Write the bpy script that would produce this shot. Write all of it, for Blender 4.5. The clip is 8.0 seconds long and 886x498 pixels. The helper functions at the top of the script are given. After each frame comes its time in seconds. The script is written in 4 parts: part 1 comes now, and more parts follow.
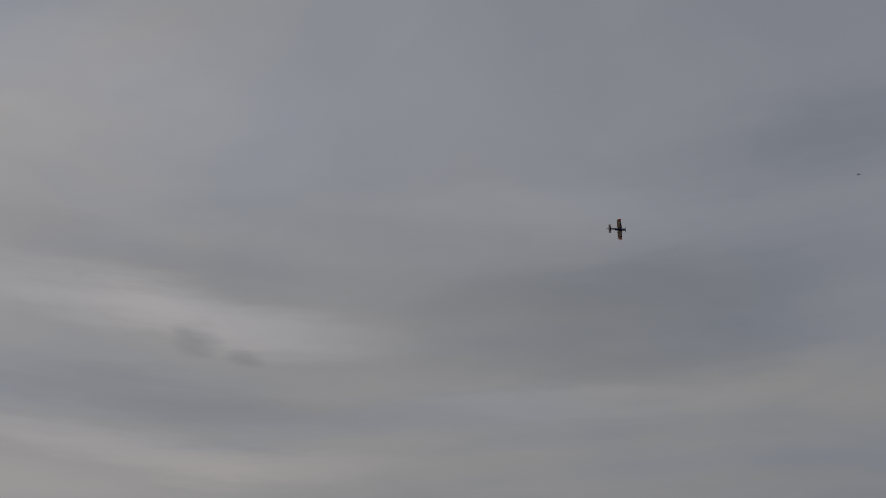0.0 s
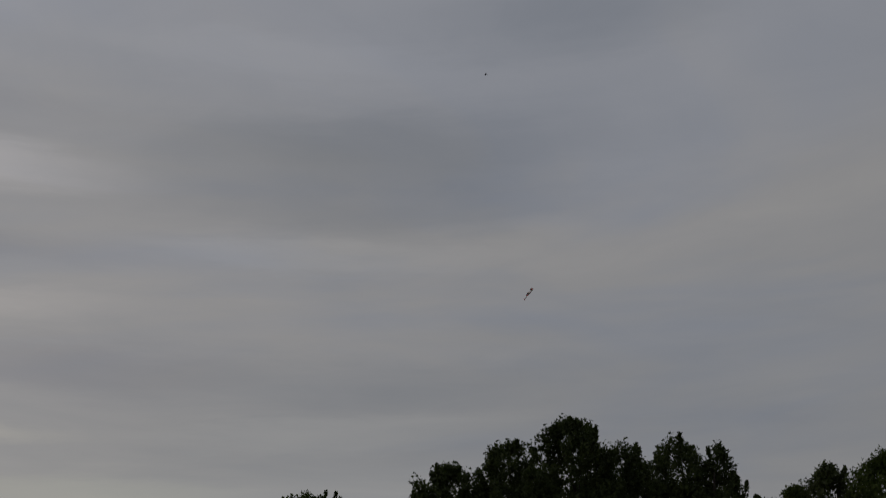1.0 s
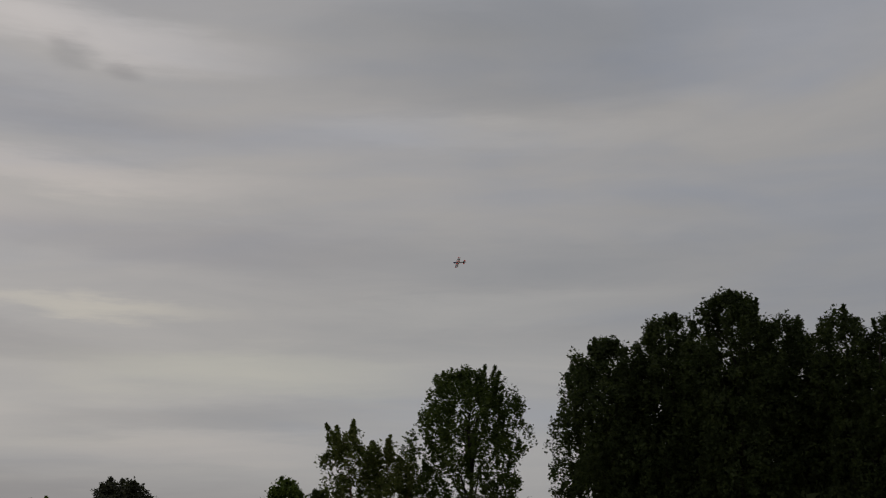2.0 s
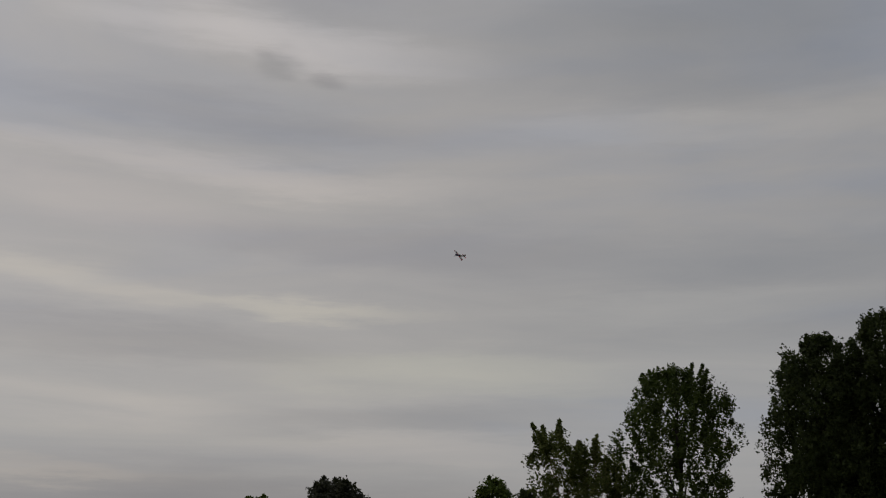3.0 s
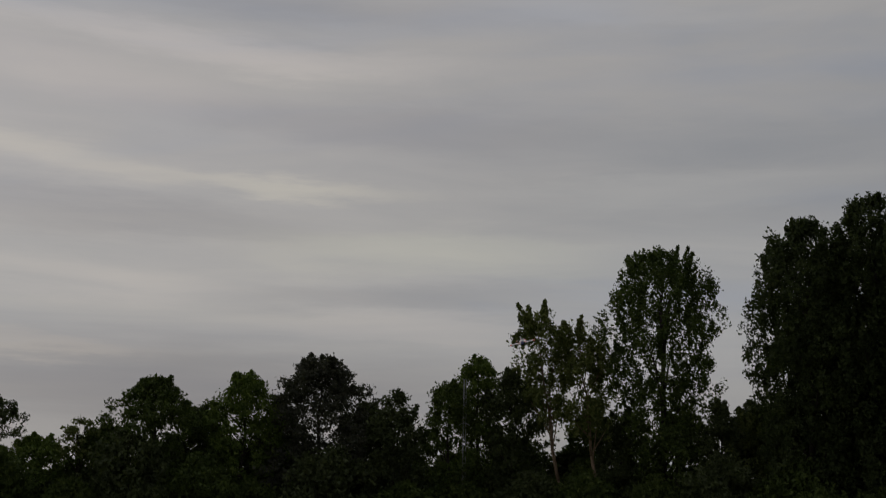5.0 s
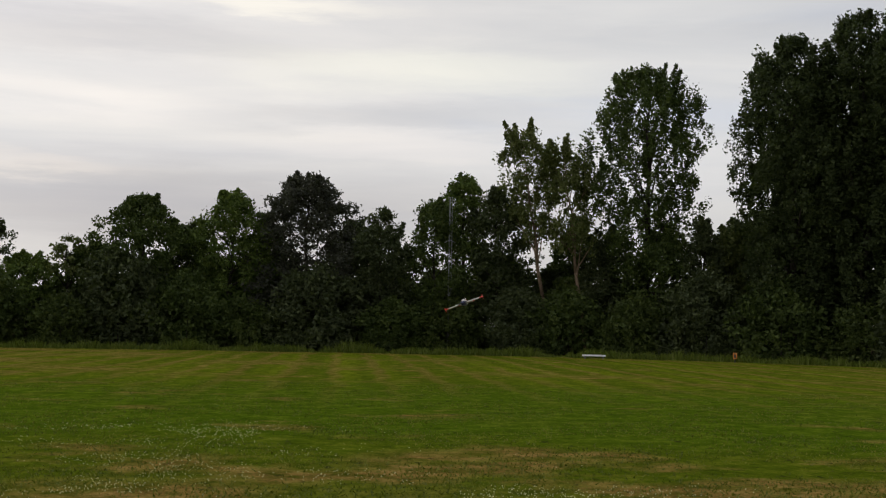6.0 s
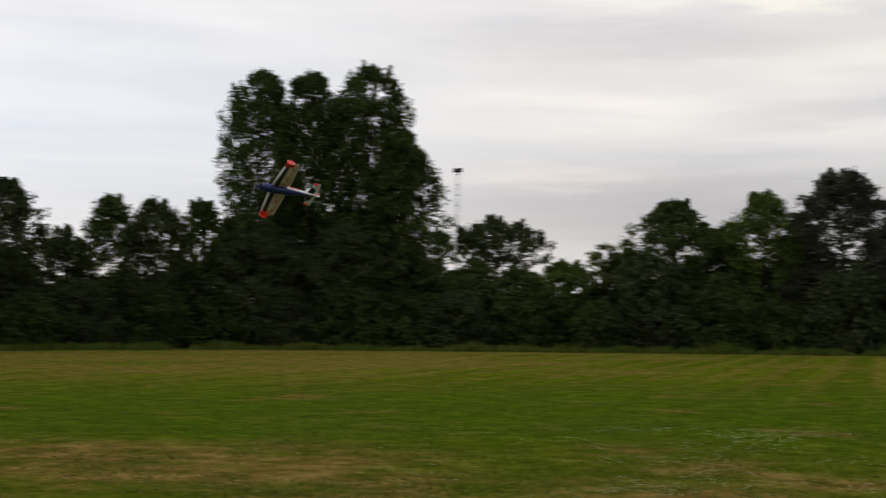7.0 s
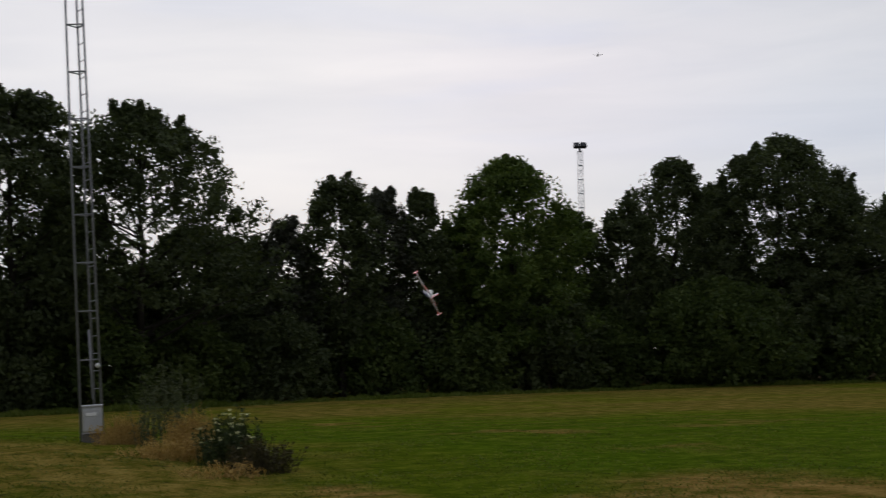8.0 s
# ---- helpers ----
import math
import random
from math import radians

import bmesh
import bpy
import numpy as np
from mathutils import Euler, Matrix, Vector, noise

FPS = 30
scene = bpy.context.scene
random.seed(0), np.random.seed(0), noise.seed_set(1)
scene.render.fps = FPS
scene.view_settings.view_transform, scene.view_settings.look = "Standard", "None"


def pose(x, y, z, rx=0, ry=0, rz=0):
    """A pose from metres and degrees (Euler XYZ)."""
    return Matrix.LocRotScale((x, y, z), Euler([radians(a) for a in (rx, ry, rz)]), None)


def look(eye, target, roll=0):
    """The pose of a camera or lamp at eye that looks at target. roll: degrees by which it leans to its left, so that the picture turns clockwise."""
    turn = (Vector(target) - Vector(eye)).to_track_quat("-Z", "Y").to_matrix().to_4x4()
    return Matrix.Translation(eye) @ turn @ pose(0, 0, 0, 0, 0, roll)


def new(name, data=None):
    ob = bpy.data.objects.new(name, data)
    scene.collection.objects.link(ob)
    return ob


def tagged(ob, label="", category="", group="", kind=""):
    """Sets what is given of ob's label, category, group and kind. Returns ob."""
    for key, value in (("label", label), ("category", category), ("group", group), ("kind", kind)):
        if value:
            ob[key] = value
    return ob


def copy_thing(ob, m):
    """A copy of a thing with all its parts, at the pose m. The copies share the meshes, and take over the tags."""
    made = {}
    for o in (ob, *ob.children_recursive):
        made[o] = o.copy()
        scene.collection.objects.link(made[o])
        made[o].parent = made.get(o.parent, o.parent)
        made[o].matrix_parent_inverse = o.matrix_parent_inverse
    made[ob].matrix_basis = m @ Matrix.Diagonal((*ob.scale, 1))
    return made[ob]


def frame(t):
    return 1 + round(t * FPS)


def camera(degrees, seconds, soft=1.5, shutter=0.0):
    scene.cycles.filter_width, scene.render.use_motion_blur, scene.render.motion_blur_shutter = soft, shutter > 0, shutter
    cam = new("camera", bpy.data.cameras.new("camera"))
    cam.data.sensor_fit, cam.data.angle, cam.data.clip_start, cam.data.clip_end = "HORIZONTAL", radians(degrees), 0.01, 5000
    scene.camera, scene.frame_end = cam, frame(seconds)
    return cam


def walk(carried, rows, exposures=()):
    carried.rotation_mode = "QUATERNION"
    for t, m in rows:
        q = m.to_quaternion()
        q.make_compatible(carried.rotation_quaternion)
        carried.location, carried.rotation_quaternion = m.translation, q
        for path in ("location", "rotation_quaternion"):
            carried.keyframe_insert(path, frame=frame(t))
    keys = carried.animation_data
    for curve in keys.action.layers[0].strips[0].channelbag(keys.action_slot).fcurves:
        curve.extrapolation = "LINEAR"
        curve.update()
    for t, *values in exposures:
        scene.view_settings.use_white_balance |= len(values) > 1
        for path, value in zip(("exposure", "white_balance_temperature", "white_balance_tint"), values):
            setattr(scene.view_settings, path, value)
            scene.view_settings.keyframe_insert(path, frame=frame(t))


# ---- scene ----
cam = camera(38.0, 8.0, soft=1.15, shutter=0.12)
EYE = 1.6


def aim(yaw, pitch, roll):
    """The pose of a camera held at eye height: yaw to the left, pitch up, lean to the left."""
    return pose(0, 0, EYE, 90 + pitch, 0, yaw) @ pose(0, 0, 0, 0, 0, roll)


walk(cam, [
    (0.0, aim(-5.53, 29.08, -1.14)),
    (0.3, aim(-12.50, 28.02, -2.40)),
    (0.5, aim(-16.86, 26.78, -2.20)),
    (0.7, aim(-18.83, 25.48, -2.10)),
    (1.0, aim(-18.34, 22.17, -1.99)),
    (1.5, aim(-15.63, 17.29, -1.50)),
    (2.0, aim(-10.91, 16.83, -0.74)),
    (2.2, aim(-8.77, 16.79, -0.39)),
    (3.3, aim(-0.21, 16.84, 0.93)),
    (3.5, aim(0.04, 16.86, 1.06)),
    (4.0, aim(-0.51, 16.87, 1.10)),
    (4.5, aim(-1.31, 15.43, 1.09)),
    (5.0, aim(-2.19, 11.50, 1.13)),
    (5.2, aim(-2.55, 9.29, 1.19)),
    (6.3, aim(-2.99, 2.63, 1.07)),
    (6.5, aim(0.00, 2.46, 0.94)),
    (6.7, aim(5.90, 2.63, 0.64)),
    (6.8, aim(9.92, 2.88, 0.56)),
    (6.9, aim(14.79, 3.12, 0.36)),
    (7.0, aim(20.41, 3.33, 0.33)),
    (7.1, aim(26.31, 3.56, 0.30)),
    (7.2, aim(32.33, 3.82, 0.17)),
    (7.3, aim(38.13, 4.08, -0.09)),
    (7.4, aim(43.47, 4.25, -0.54)),
    (7.5, aim(48.46, 4.38, -0.83)),
    (7.7, aim(57.11, 4.48, -1.12)),
    (7.8, aim(60.94, 4.55, -1.09)),
    (8.0, aim(66.76, 4.90, -1.12)),
], exposures=[(0, -1.50, 6350, 10), (1.0, -1.45, 6400, 10), (1.5, -1.05, 6550, 10), (2.2, -1.04, 6600, 10), (3.3, -1.12, 6520, 10), (4.5, -1.14, 6500, 10), (5.0, -1.11, 6500, 10), (5.2, -0.98, 6500, 10),
              (6.3, 0.14, 6500, 10), (6.7, 0.13, 6500, 10), (6.9, 0.05, 6480, 10), (7.4, -0.31, 6420, 10), (7.5, -0.39, 6400, 10), (7.8, -0.49, 6250, 10), (8.0, -0.5, 6150, 10)])


# ---------------------------------------------------------------- sky and light
def node(tree, kind, **values):
    n = tree.nodes.new(kind)
    for key, value in values.items():
        n.inputs[key].default_value = value
    return n


def ramp(tree, source, stops):
    n = tree.nodes.new("ShaderNodeValToRGB")
    while len(n.color_ramp.elements) < len(stops):
        n.color_ramp.elements.new(0.5)
    for e, (place, colour) in zip(n.color_ramp.elements, stops):
        e.position, e.color = place, (*colour, 1) if len(colour) == 3 else colour
    tree.links.new(source, n.inputs[0])
    return n.outputs[0]


def maths(tree, op, a, b=None, clamp=False):
    n = tree.nodes.new("ShaderNodeMath")
    n.operation, n.use_clamp = op, clamp
    for i, v in enumerate((a, b)):
        if v is None:
            continue
        if isinstance(v, (int, float)):
            n.inputs[i].default_value = v
        else:
            tree.links.new(v, n.inputs[i])
    return n.outputs[0]


def mix(tree, factor, a, b, blend="MIX"):
    n = tree.nodes.new("ShaderNodeMix")
    n.data_type, n.blend_type = "RGBA", blend
    for i, v in ((0, factor), (6, a), (7, b)):
        if isinstance(v, (int, float)):
            n.inputs[i].default_value = v
        elif isinstance(v, tuple):
            n.inputs[i].default_value = (*v, 1)
        else:
            tree.links.new(v, n.inputs[i])
    return n.outputs[2]


def noise_at(tree, vector, scale, detail=4.0, rough=0.55, distortion=0.0):
    n = node(tree, "ShaderNodeTexNoise", Scale=scale, Detail=detail, Roughness=rough, Distortion=distortion)
    if vector is not None:
        tree.links.new(vector, n.inputs["Vector"])
    return n.outputs["Fac"]


def mapped(tree, vector, scale=(1, 1, 1), turn=0.0, shift=(0, 0, 0)):
    n = tree.nodes.new("ShaderNodeMapping")
    n.inputs["Scale"].default_value, n.inputs["Rotation"].default_value = scale, (0, 0, radians(turn))
    n.inputs["Location"].default_value = shift
    tree.links.new(vector, n.inputs["Vector"])
    return n.outputs[0]


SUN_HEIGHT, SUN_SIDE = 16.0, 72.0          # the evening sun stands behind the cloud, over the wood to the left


def cloud_bands(t, x, y, z):
    """Long banks and streaks in the cloud: degrees to the left, degrees up, half length, half depth, slope, and how far each lifts red, green and blue."""
    side = maths(t, "MULTIPLY", maths(t, "ARCTAN2", maths(t, "MULTIPLY", x, -1.0), y), 180 / math.pi)
    up = maths(t, "MULTIPLY", maths(t, "ARCSINE", z), 180 / math.pi)
    flat = t.nodes.new("ShaderNodeCombineXYZ")
    t.links.new(side, flat.inputs[0])
    t.links.new(up, flat.inputs[1])
    ragged = noise_at(t, mapped(t, flat.outputs[0], (0.075, 0.50, 1), 0, (2, 5, 0)), 1.0, 6.0, 0.62)
    drift = noise_at(t, mapped(t, flat.outputs[0], (0.10, 0.22, 1), 0, (9, 1, 0)), 1.0, 4.0, 0.6)
    torn = t.nodes.new("ShaderNodeCombineXYZ")
    t.links.new(maths(t, "ADD", side, maths(t, "MULTIPLY", maths(t, "SUBTRACT", drift, 0.5), 6.0)), torn.inputs[0])
    t.links.new(maths(t, "ADD", up, maths(t, "MULTIPLY", maths(t, "SUBTRACT", ragged, 0.5), 3.6)), torn.inputs[1])
    total = None

    def bank(az, el, long, deep, slope, red, green, blue):
        nonlocal total
        at = t.nodes.new("ShaderNodeMapping")
        at.vector_type = "TEXTURE"
        at.inputs["Location"].default_value = (az, el, 0)
        at.inputs["Rotation"].default_value = (0, 0, radians(slope))
        at.inputs["Scale"].default_value = (long, deep, 1)
        t.links.new(torn.outputs[0], at.inputs["Vector"])
        far = t.nodes.new("ShaderNodeVectorMath")
        far.operation = "LENGTH"
        t.links.new(at.outputs[0], far.inputs[0])
        fade = t.nodes.new("ShaderNodeMapRange")
        fade.interpolation_type = "SMOOTHERSTEP"
        fade.inputs["From Min"].default_value, fade.inputs["From Max"].default_value = 1.5, 0.0
        t.links.new(far.outputs["Value"], fade.inputs["Value"])
        add = t.nodes.new("ShaderNodeVectorMath")
        add.operation = "MULTIPLY_ADD"
        t.links.new(fade.outputs[0], add.inputs[0])
        add.inputs[1].default_value = (red, green, blue)
        if total is None:
            add.inputs[2].default_value = (1, 1, 1)
        else:
            t.links.new(total, add.inputs[2])
        total = add.outputs[0]

    # high cloud
    bank(12, 34.5, 15, 4.5, 4, 0.10, 0.10, 0.11)
    bank(9, 28.3, 11, 1.2, 4, -0.07, -0.07, -0.06)
    bank(-26, 32.3, 9, 2.2, 0, -0.16, -0.14, -0.12)
    bank(-10, 30.6, 10, 1.1, 2, 0.07, 0.07, 0.07)
    bank(-16, 26.6, 13, 2.0, 0, -0.20, -0.18, -0.16)
    bank(6.5, 25.7, 9.5, 1.25, 5, 0.30, 0.28, 0.28)
    bank(6.4, 24.8, 1.2, 0.9, 20, -0.20, -0.19, -0.18)
    bank(7.3, 25.1, 0.9, 0.4, 10, -0.10, -0.10, -0.10)
    bank(3.9, 24.2, 0.9, 0.6, 0, -0.16, -0.16, -0.15)
    bank(-14, 24.0, 13, 1.5, 0, -0.15, -0.13, -0.10)
    bank(8, 22.2, 13, 1.0, 3, -0.10, -0.10, -0.09)
    bank(-12, 21.8, 10, 0.7, 0, 0.08, 0.08, 0.08)
    # middle cloud
    bank(9, 20.0, 12, 0.8, 3, 0.19, 0.16, 0.14)
    bank(14, 18.0, 8, 1.4, 2, 0.07, 0.05, 0.05)
    bank(1, 16.8, 10, 1.4, 1, -0.12, -0.12, -0.10)
    bank(-15, 16.0, 11, 1.5, 0, -0.11, -0.09, -0.06)
    bank(15.5, 15.0, 6, 1.0, 6, 0.20, 0.17, 0.10)
    bank(5, 14.1, 6, 0.55, 3, 0.26, 0.23, 0.13)
    bank(-13, 14.0, 10, 0.6, 0, 0.07, 0.07, 0.06)
    # low cloud
    bank(12, 12.3, 10, 1.2, 2, -0.15, -0.15, -0.13)
    bank(-1, 11.3, 9, 1.2, 2, 0.17, 0.17, 0.09)
    bank(14, 9.6, 7, 0.9, 3, 0.10, 0.08, 0.06)
    bank(1, 9.1, 7, 0.7, 0, -0.10, -0.10, -0.09)
    bank(-1, 8.0, 6, 0.6, 0, 0.10, 0.08, 0.06)
    bank(14.5, 6.5, 5, 0.4, 2, 0.13, 0.10, 0.06)
    bank(9, 5.0, 15, 2.2, 0, -0.22, -0.23, -0.21)
    bank(-13, 8.5, 13, 5, 0, 0.06, 0.075, 0.09)
    bank(33, 8.5, 14, 5, 0, -0.08, -0.045, 0.0)
    bank(48, 8.5, 12, 5, 0, -0.05, -0.025, 0.01)
    bank(62, 12, 10, 4, 0, 0.03, 0.0, 0.01)
    return total


def overcast():
    world = bpy.data.worlds.new("overcast_evening")
    scene.world = world
    world.use_nodes = True
    t = world.node_tree
    t.nodes.clear()
    way = t.nodes.new("ShaderNodeTexCoord").outputs["Generated"]
    split = t.nodes.new("ShaderNodeSeparateXYZ")
    t.links.new(way, split.inputs[0])
    x, y, z = split.outputs
    up = maths(t, "MAXIMUM", z, 0.0)
    depth = maths(t, "ADD", up, 0.20)
    join = t.nodes.new("ShaderNodeCombineXYZ")
    t.links.new(maths(t, "MULTIPLY", maths(t, "ARCTAN2", x, y), 1.5), join.inputs[0])
    t.links.new(maths(t, "DIVIDE", 1.0, depth), join.inputs[1])
    layer = join.outputs[0]
    broad = noise_at(t, mapped(t, layer, (1.2, 1.5, 1), 8, (2.4, 0.2, 0)), 0.95, 2.0, 0.5, 0.4)
    streak = noise_at(t, mapped(t, layer, (0.9, 1.9, 1), 6, (3.3, 1.2, 0)), 1.25, 4.0, 0.5, 0.9)
    fine = noise_at(t, mapped(t, layer, (2.0, 3.6, 1), 7, (7, 2, 0)), 2.6, 6.0, 0.6, 1.0)
    cloud = maths(t, "ADD", maths(t, "MULTIPLY", broad, 0.46), maths(t, "ADD", maths(t, "MULTIPLY", streak, 0.42), maths(t, "MULTIPLY", fine, 0.15)))
    cloud = maths(t, "ADD", maths(t, "MULTIPLY", maths(t, "SUBTRACT", cloud, 0.515), 0.55), 0.515)
    haze = maths(t, "MULTIPLY", maths(t, "SUBTRACT", 1.0, maths(t, "MULTIPLY", up, 5.0), True), 0.55)
    cloud = maths(t, "ADD", maths(t, "MULTIPLY", cloud, maths(t, "SUBTRACT", 1.0, haze)), maths(t, "MULTIPLY", haze, 0.535))
    light = ramp(t, cloud, [(0.38, (0.74, 0.755, 0.79)), (0.47, (0.875, 0.87, 0.875)), (0.55, (0.995, 0.97, 0.955)), (0.64, (1.15, 1.10, 1.045))])
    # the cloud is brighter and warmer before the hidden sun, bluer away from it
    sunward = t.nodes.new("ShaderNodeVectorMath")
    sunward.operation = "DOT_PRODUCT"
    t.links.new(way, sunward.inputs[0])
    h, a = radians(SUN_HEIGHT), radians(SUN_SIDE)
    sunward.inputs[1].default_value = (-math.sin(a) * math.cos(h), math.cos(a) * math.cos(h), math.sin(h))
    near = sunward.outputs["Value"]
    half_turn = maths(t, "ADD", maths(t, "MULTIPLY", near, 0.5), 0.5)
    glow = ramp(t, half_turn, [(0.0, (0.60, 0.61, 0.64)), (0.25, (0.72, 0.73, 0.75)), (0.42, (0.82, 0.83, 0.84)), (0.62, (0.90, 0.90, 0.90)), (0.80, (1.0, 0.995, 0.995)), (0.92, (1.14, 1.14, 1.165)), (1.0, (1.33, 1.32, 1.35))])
    low = maths(t, "SUBTRACT", 1.0, maths(t, "MULTIPLY", up, 1.7), True)
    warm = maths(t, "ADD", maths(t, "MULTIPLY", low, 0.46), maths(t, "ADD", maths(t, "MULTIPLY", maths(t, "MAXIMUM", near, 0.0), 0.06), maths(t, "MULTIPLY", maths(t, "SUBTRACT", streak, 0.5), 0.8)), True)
    tint = ramp(t, warm, [(0.05, (0.925, 0.965, 1.06)), (0.24, (0.993, 0.986, 0.986)), (0.75, (1.012, 1.003, 0.962))])
    height = ramp(t, up, [(0.0, (0.74, 0.735, 0.74)), (0.07, (0.785, 0.78, 0.785)), (0.16, (0.895, 0.895, 0.895)), (0.32, (0.87, 0.87, 0.87)), (0.6, (0.89, 0.89, 0.89)), (1.0, (0.74, 0.74, 0.74))])
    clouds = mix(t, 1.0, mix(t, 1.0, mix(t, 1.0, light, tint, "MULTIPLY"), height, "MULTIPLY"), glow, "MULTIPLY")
    clouds = mix(t, 1.0, clouds, cloud_bands(t, x, y, z), "MULTIPLY")
    sky = t.nodes.new("ShaderNodeTexSky")
    sky.sky_type, sky.sun_disc = "NISHITA", False
    sky.sun_elevation, sky.sun_rotation = radians(SUN_HEIGHT), radians(-SUN_SIDE)
    clear = mix(t, 1.0, sky.outputs[0], (0.10, 0.10, 0.10), "MULTIPLY")
    both = mix(t, 0.94, clear, clouds)
    back = node(t, "ShaderNodeBackground", Strength=1.0)
    t.links.new(both, back.inputs[0])
    out = t.nodes.new("ShaderNodeOutputWorld")
    t.links.new(back.outputs[0], out.inputs[0])


overcast()
sun = new("sun", bpy.data.lights.new("sun", "SUN"))
sun.data.energy, sun.data.angle, sun.data.color = 0.25, radians(30), (1.0, 0.93, 0.84)
away = radians(SUN_SIDE)
sun.matrix_world = look((0, 0, 60), (math.sin(away) * 60, -math.cos(away) * 60, 60 - 84 * math.sin(radians(SUN_HEIGHT))))


# ---------------------------------------------------------------- materials
def material(name, rough=0.6, metal=0.0, spec=0.4):
    m = bpy.data.materials.new(name)
    m.use_nodes = True
    t = m.node_tree
    p = t.nodes["Principled BSDF"]
    p.inputs["Roughness"].default_value, p.inputs["Metallic"].default_value = rough, metal
    p.inputs["Specular IOR Level"].default_value = spec
    return m, t, p


def bumped(t, p, height, strength, distance=0.02):
    b = node(t, "ShaderNodeBump", Strength=strength, Distance=distance)
    t.links.new(height, b.inputs["Height"])
    t.links.new(b.outputs[0], p.inputs["Normal"])


def leaf_material(name, dark, mid, pale, glow=0.25):
    """Leaves: each has a shade of its own, with larger drifts over the crown, and lets some light through."""
    m, t, p = material(name, 0.65, 0.0, 0.15)
    geo = t.nodes.new("ShaderNodeNewGeometry")
    where = t.nodes.new("ShaderNodeTexCoord").outputs["Object"]
    own = geo.outputs["Random Per Island"]
    drift = noise_at(t, where, 0.45, 3.0)
    shade = maths(t, "ADD", maths(t, "MULTIPLY", own, 0.46), maths(t, "MULTIPLY", drift, 0.68))
    colour = ramp(t, shade, [(0.15, dark), (0.55, mid), (0.95, pale)])
    t.links.new(colour, p.inputs["Base Color"])
    through_leaf = t.nodes.new("ShaderNodeBsdfTranslucent")
    t.links.new(mix(t, 1.0, colour, (1.0, 1.15, 0.5), "MULTIPLY"), through_leaf.inputs[0])
    blend = node(t, "ShaderNodeMixShader", Fac=glow)
    t.links.new(p.outputs[0], blend.inputs[1])
    t.links.new(through_leaf.outputs[0], blend.inputs[2])
    t.links.new(blend.outputs[0], t.nodes["Material Output"].inputs[0])
    return m


def bark_material(name, a, b):
    m, t, p = material(name, 0.95, 0.0, 0.05)
    where = t.nodes.new("ShaderNodeTexCoord").outputs["Object"]
    grain = noise_at(t, mapped(t, where, (9, 9, 1.5)), 2.0, 5.0)
    t.links.new(ramp(t, grain, [(0.3, a), (0.7, b)]), p.inputs["Base Color"])
    bumped(t, p, grain, 0.6, 0.03)
    return m


def paint_material(name, colour, rough=0.4, worn=0.12, metal=0.0):
    m, t, p = material(name, rough, metal, 0.45)
    where = t.nodes.new("ShaderNodeTexCoord").outputs["Object"]
    dirt = noise_at(t, where, 7.0, 5.0, 0.6)
    fine = noise_at(t, where, 60.0, 3.0)
    dull = tuple(c * (1 - worn * 2.5) + 0.02 for c in colour)
    t.links.new(mix(t, maths(t, "MULTIPLY", maths(t, "SUBTRACT", dirt, 0.35, True), 1.6, True), colour, dull), p.inputs["Base Color"])
    t.links.new(maths(t, "ADD", maths(t, "MULTIPLY", fine, 0.25), rough - 0.1), p.inputs["Roughness"])
    bumped(t, p, fine, 0.05, 0.003)
    return m


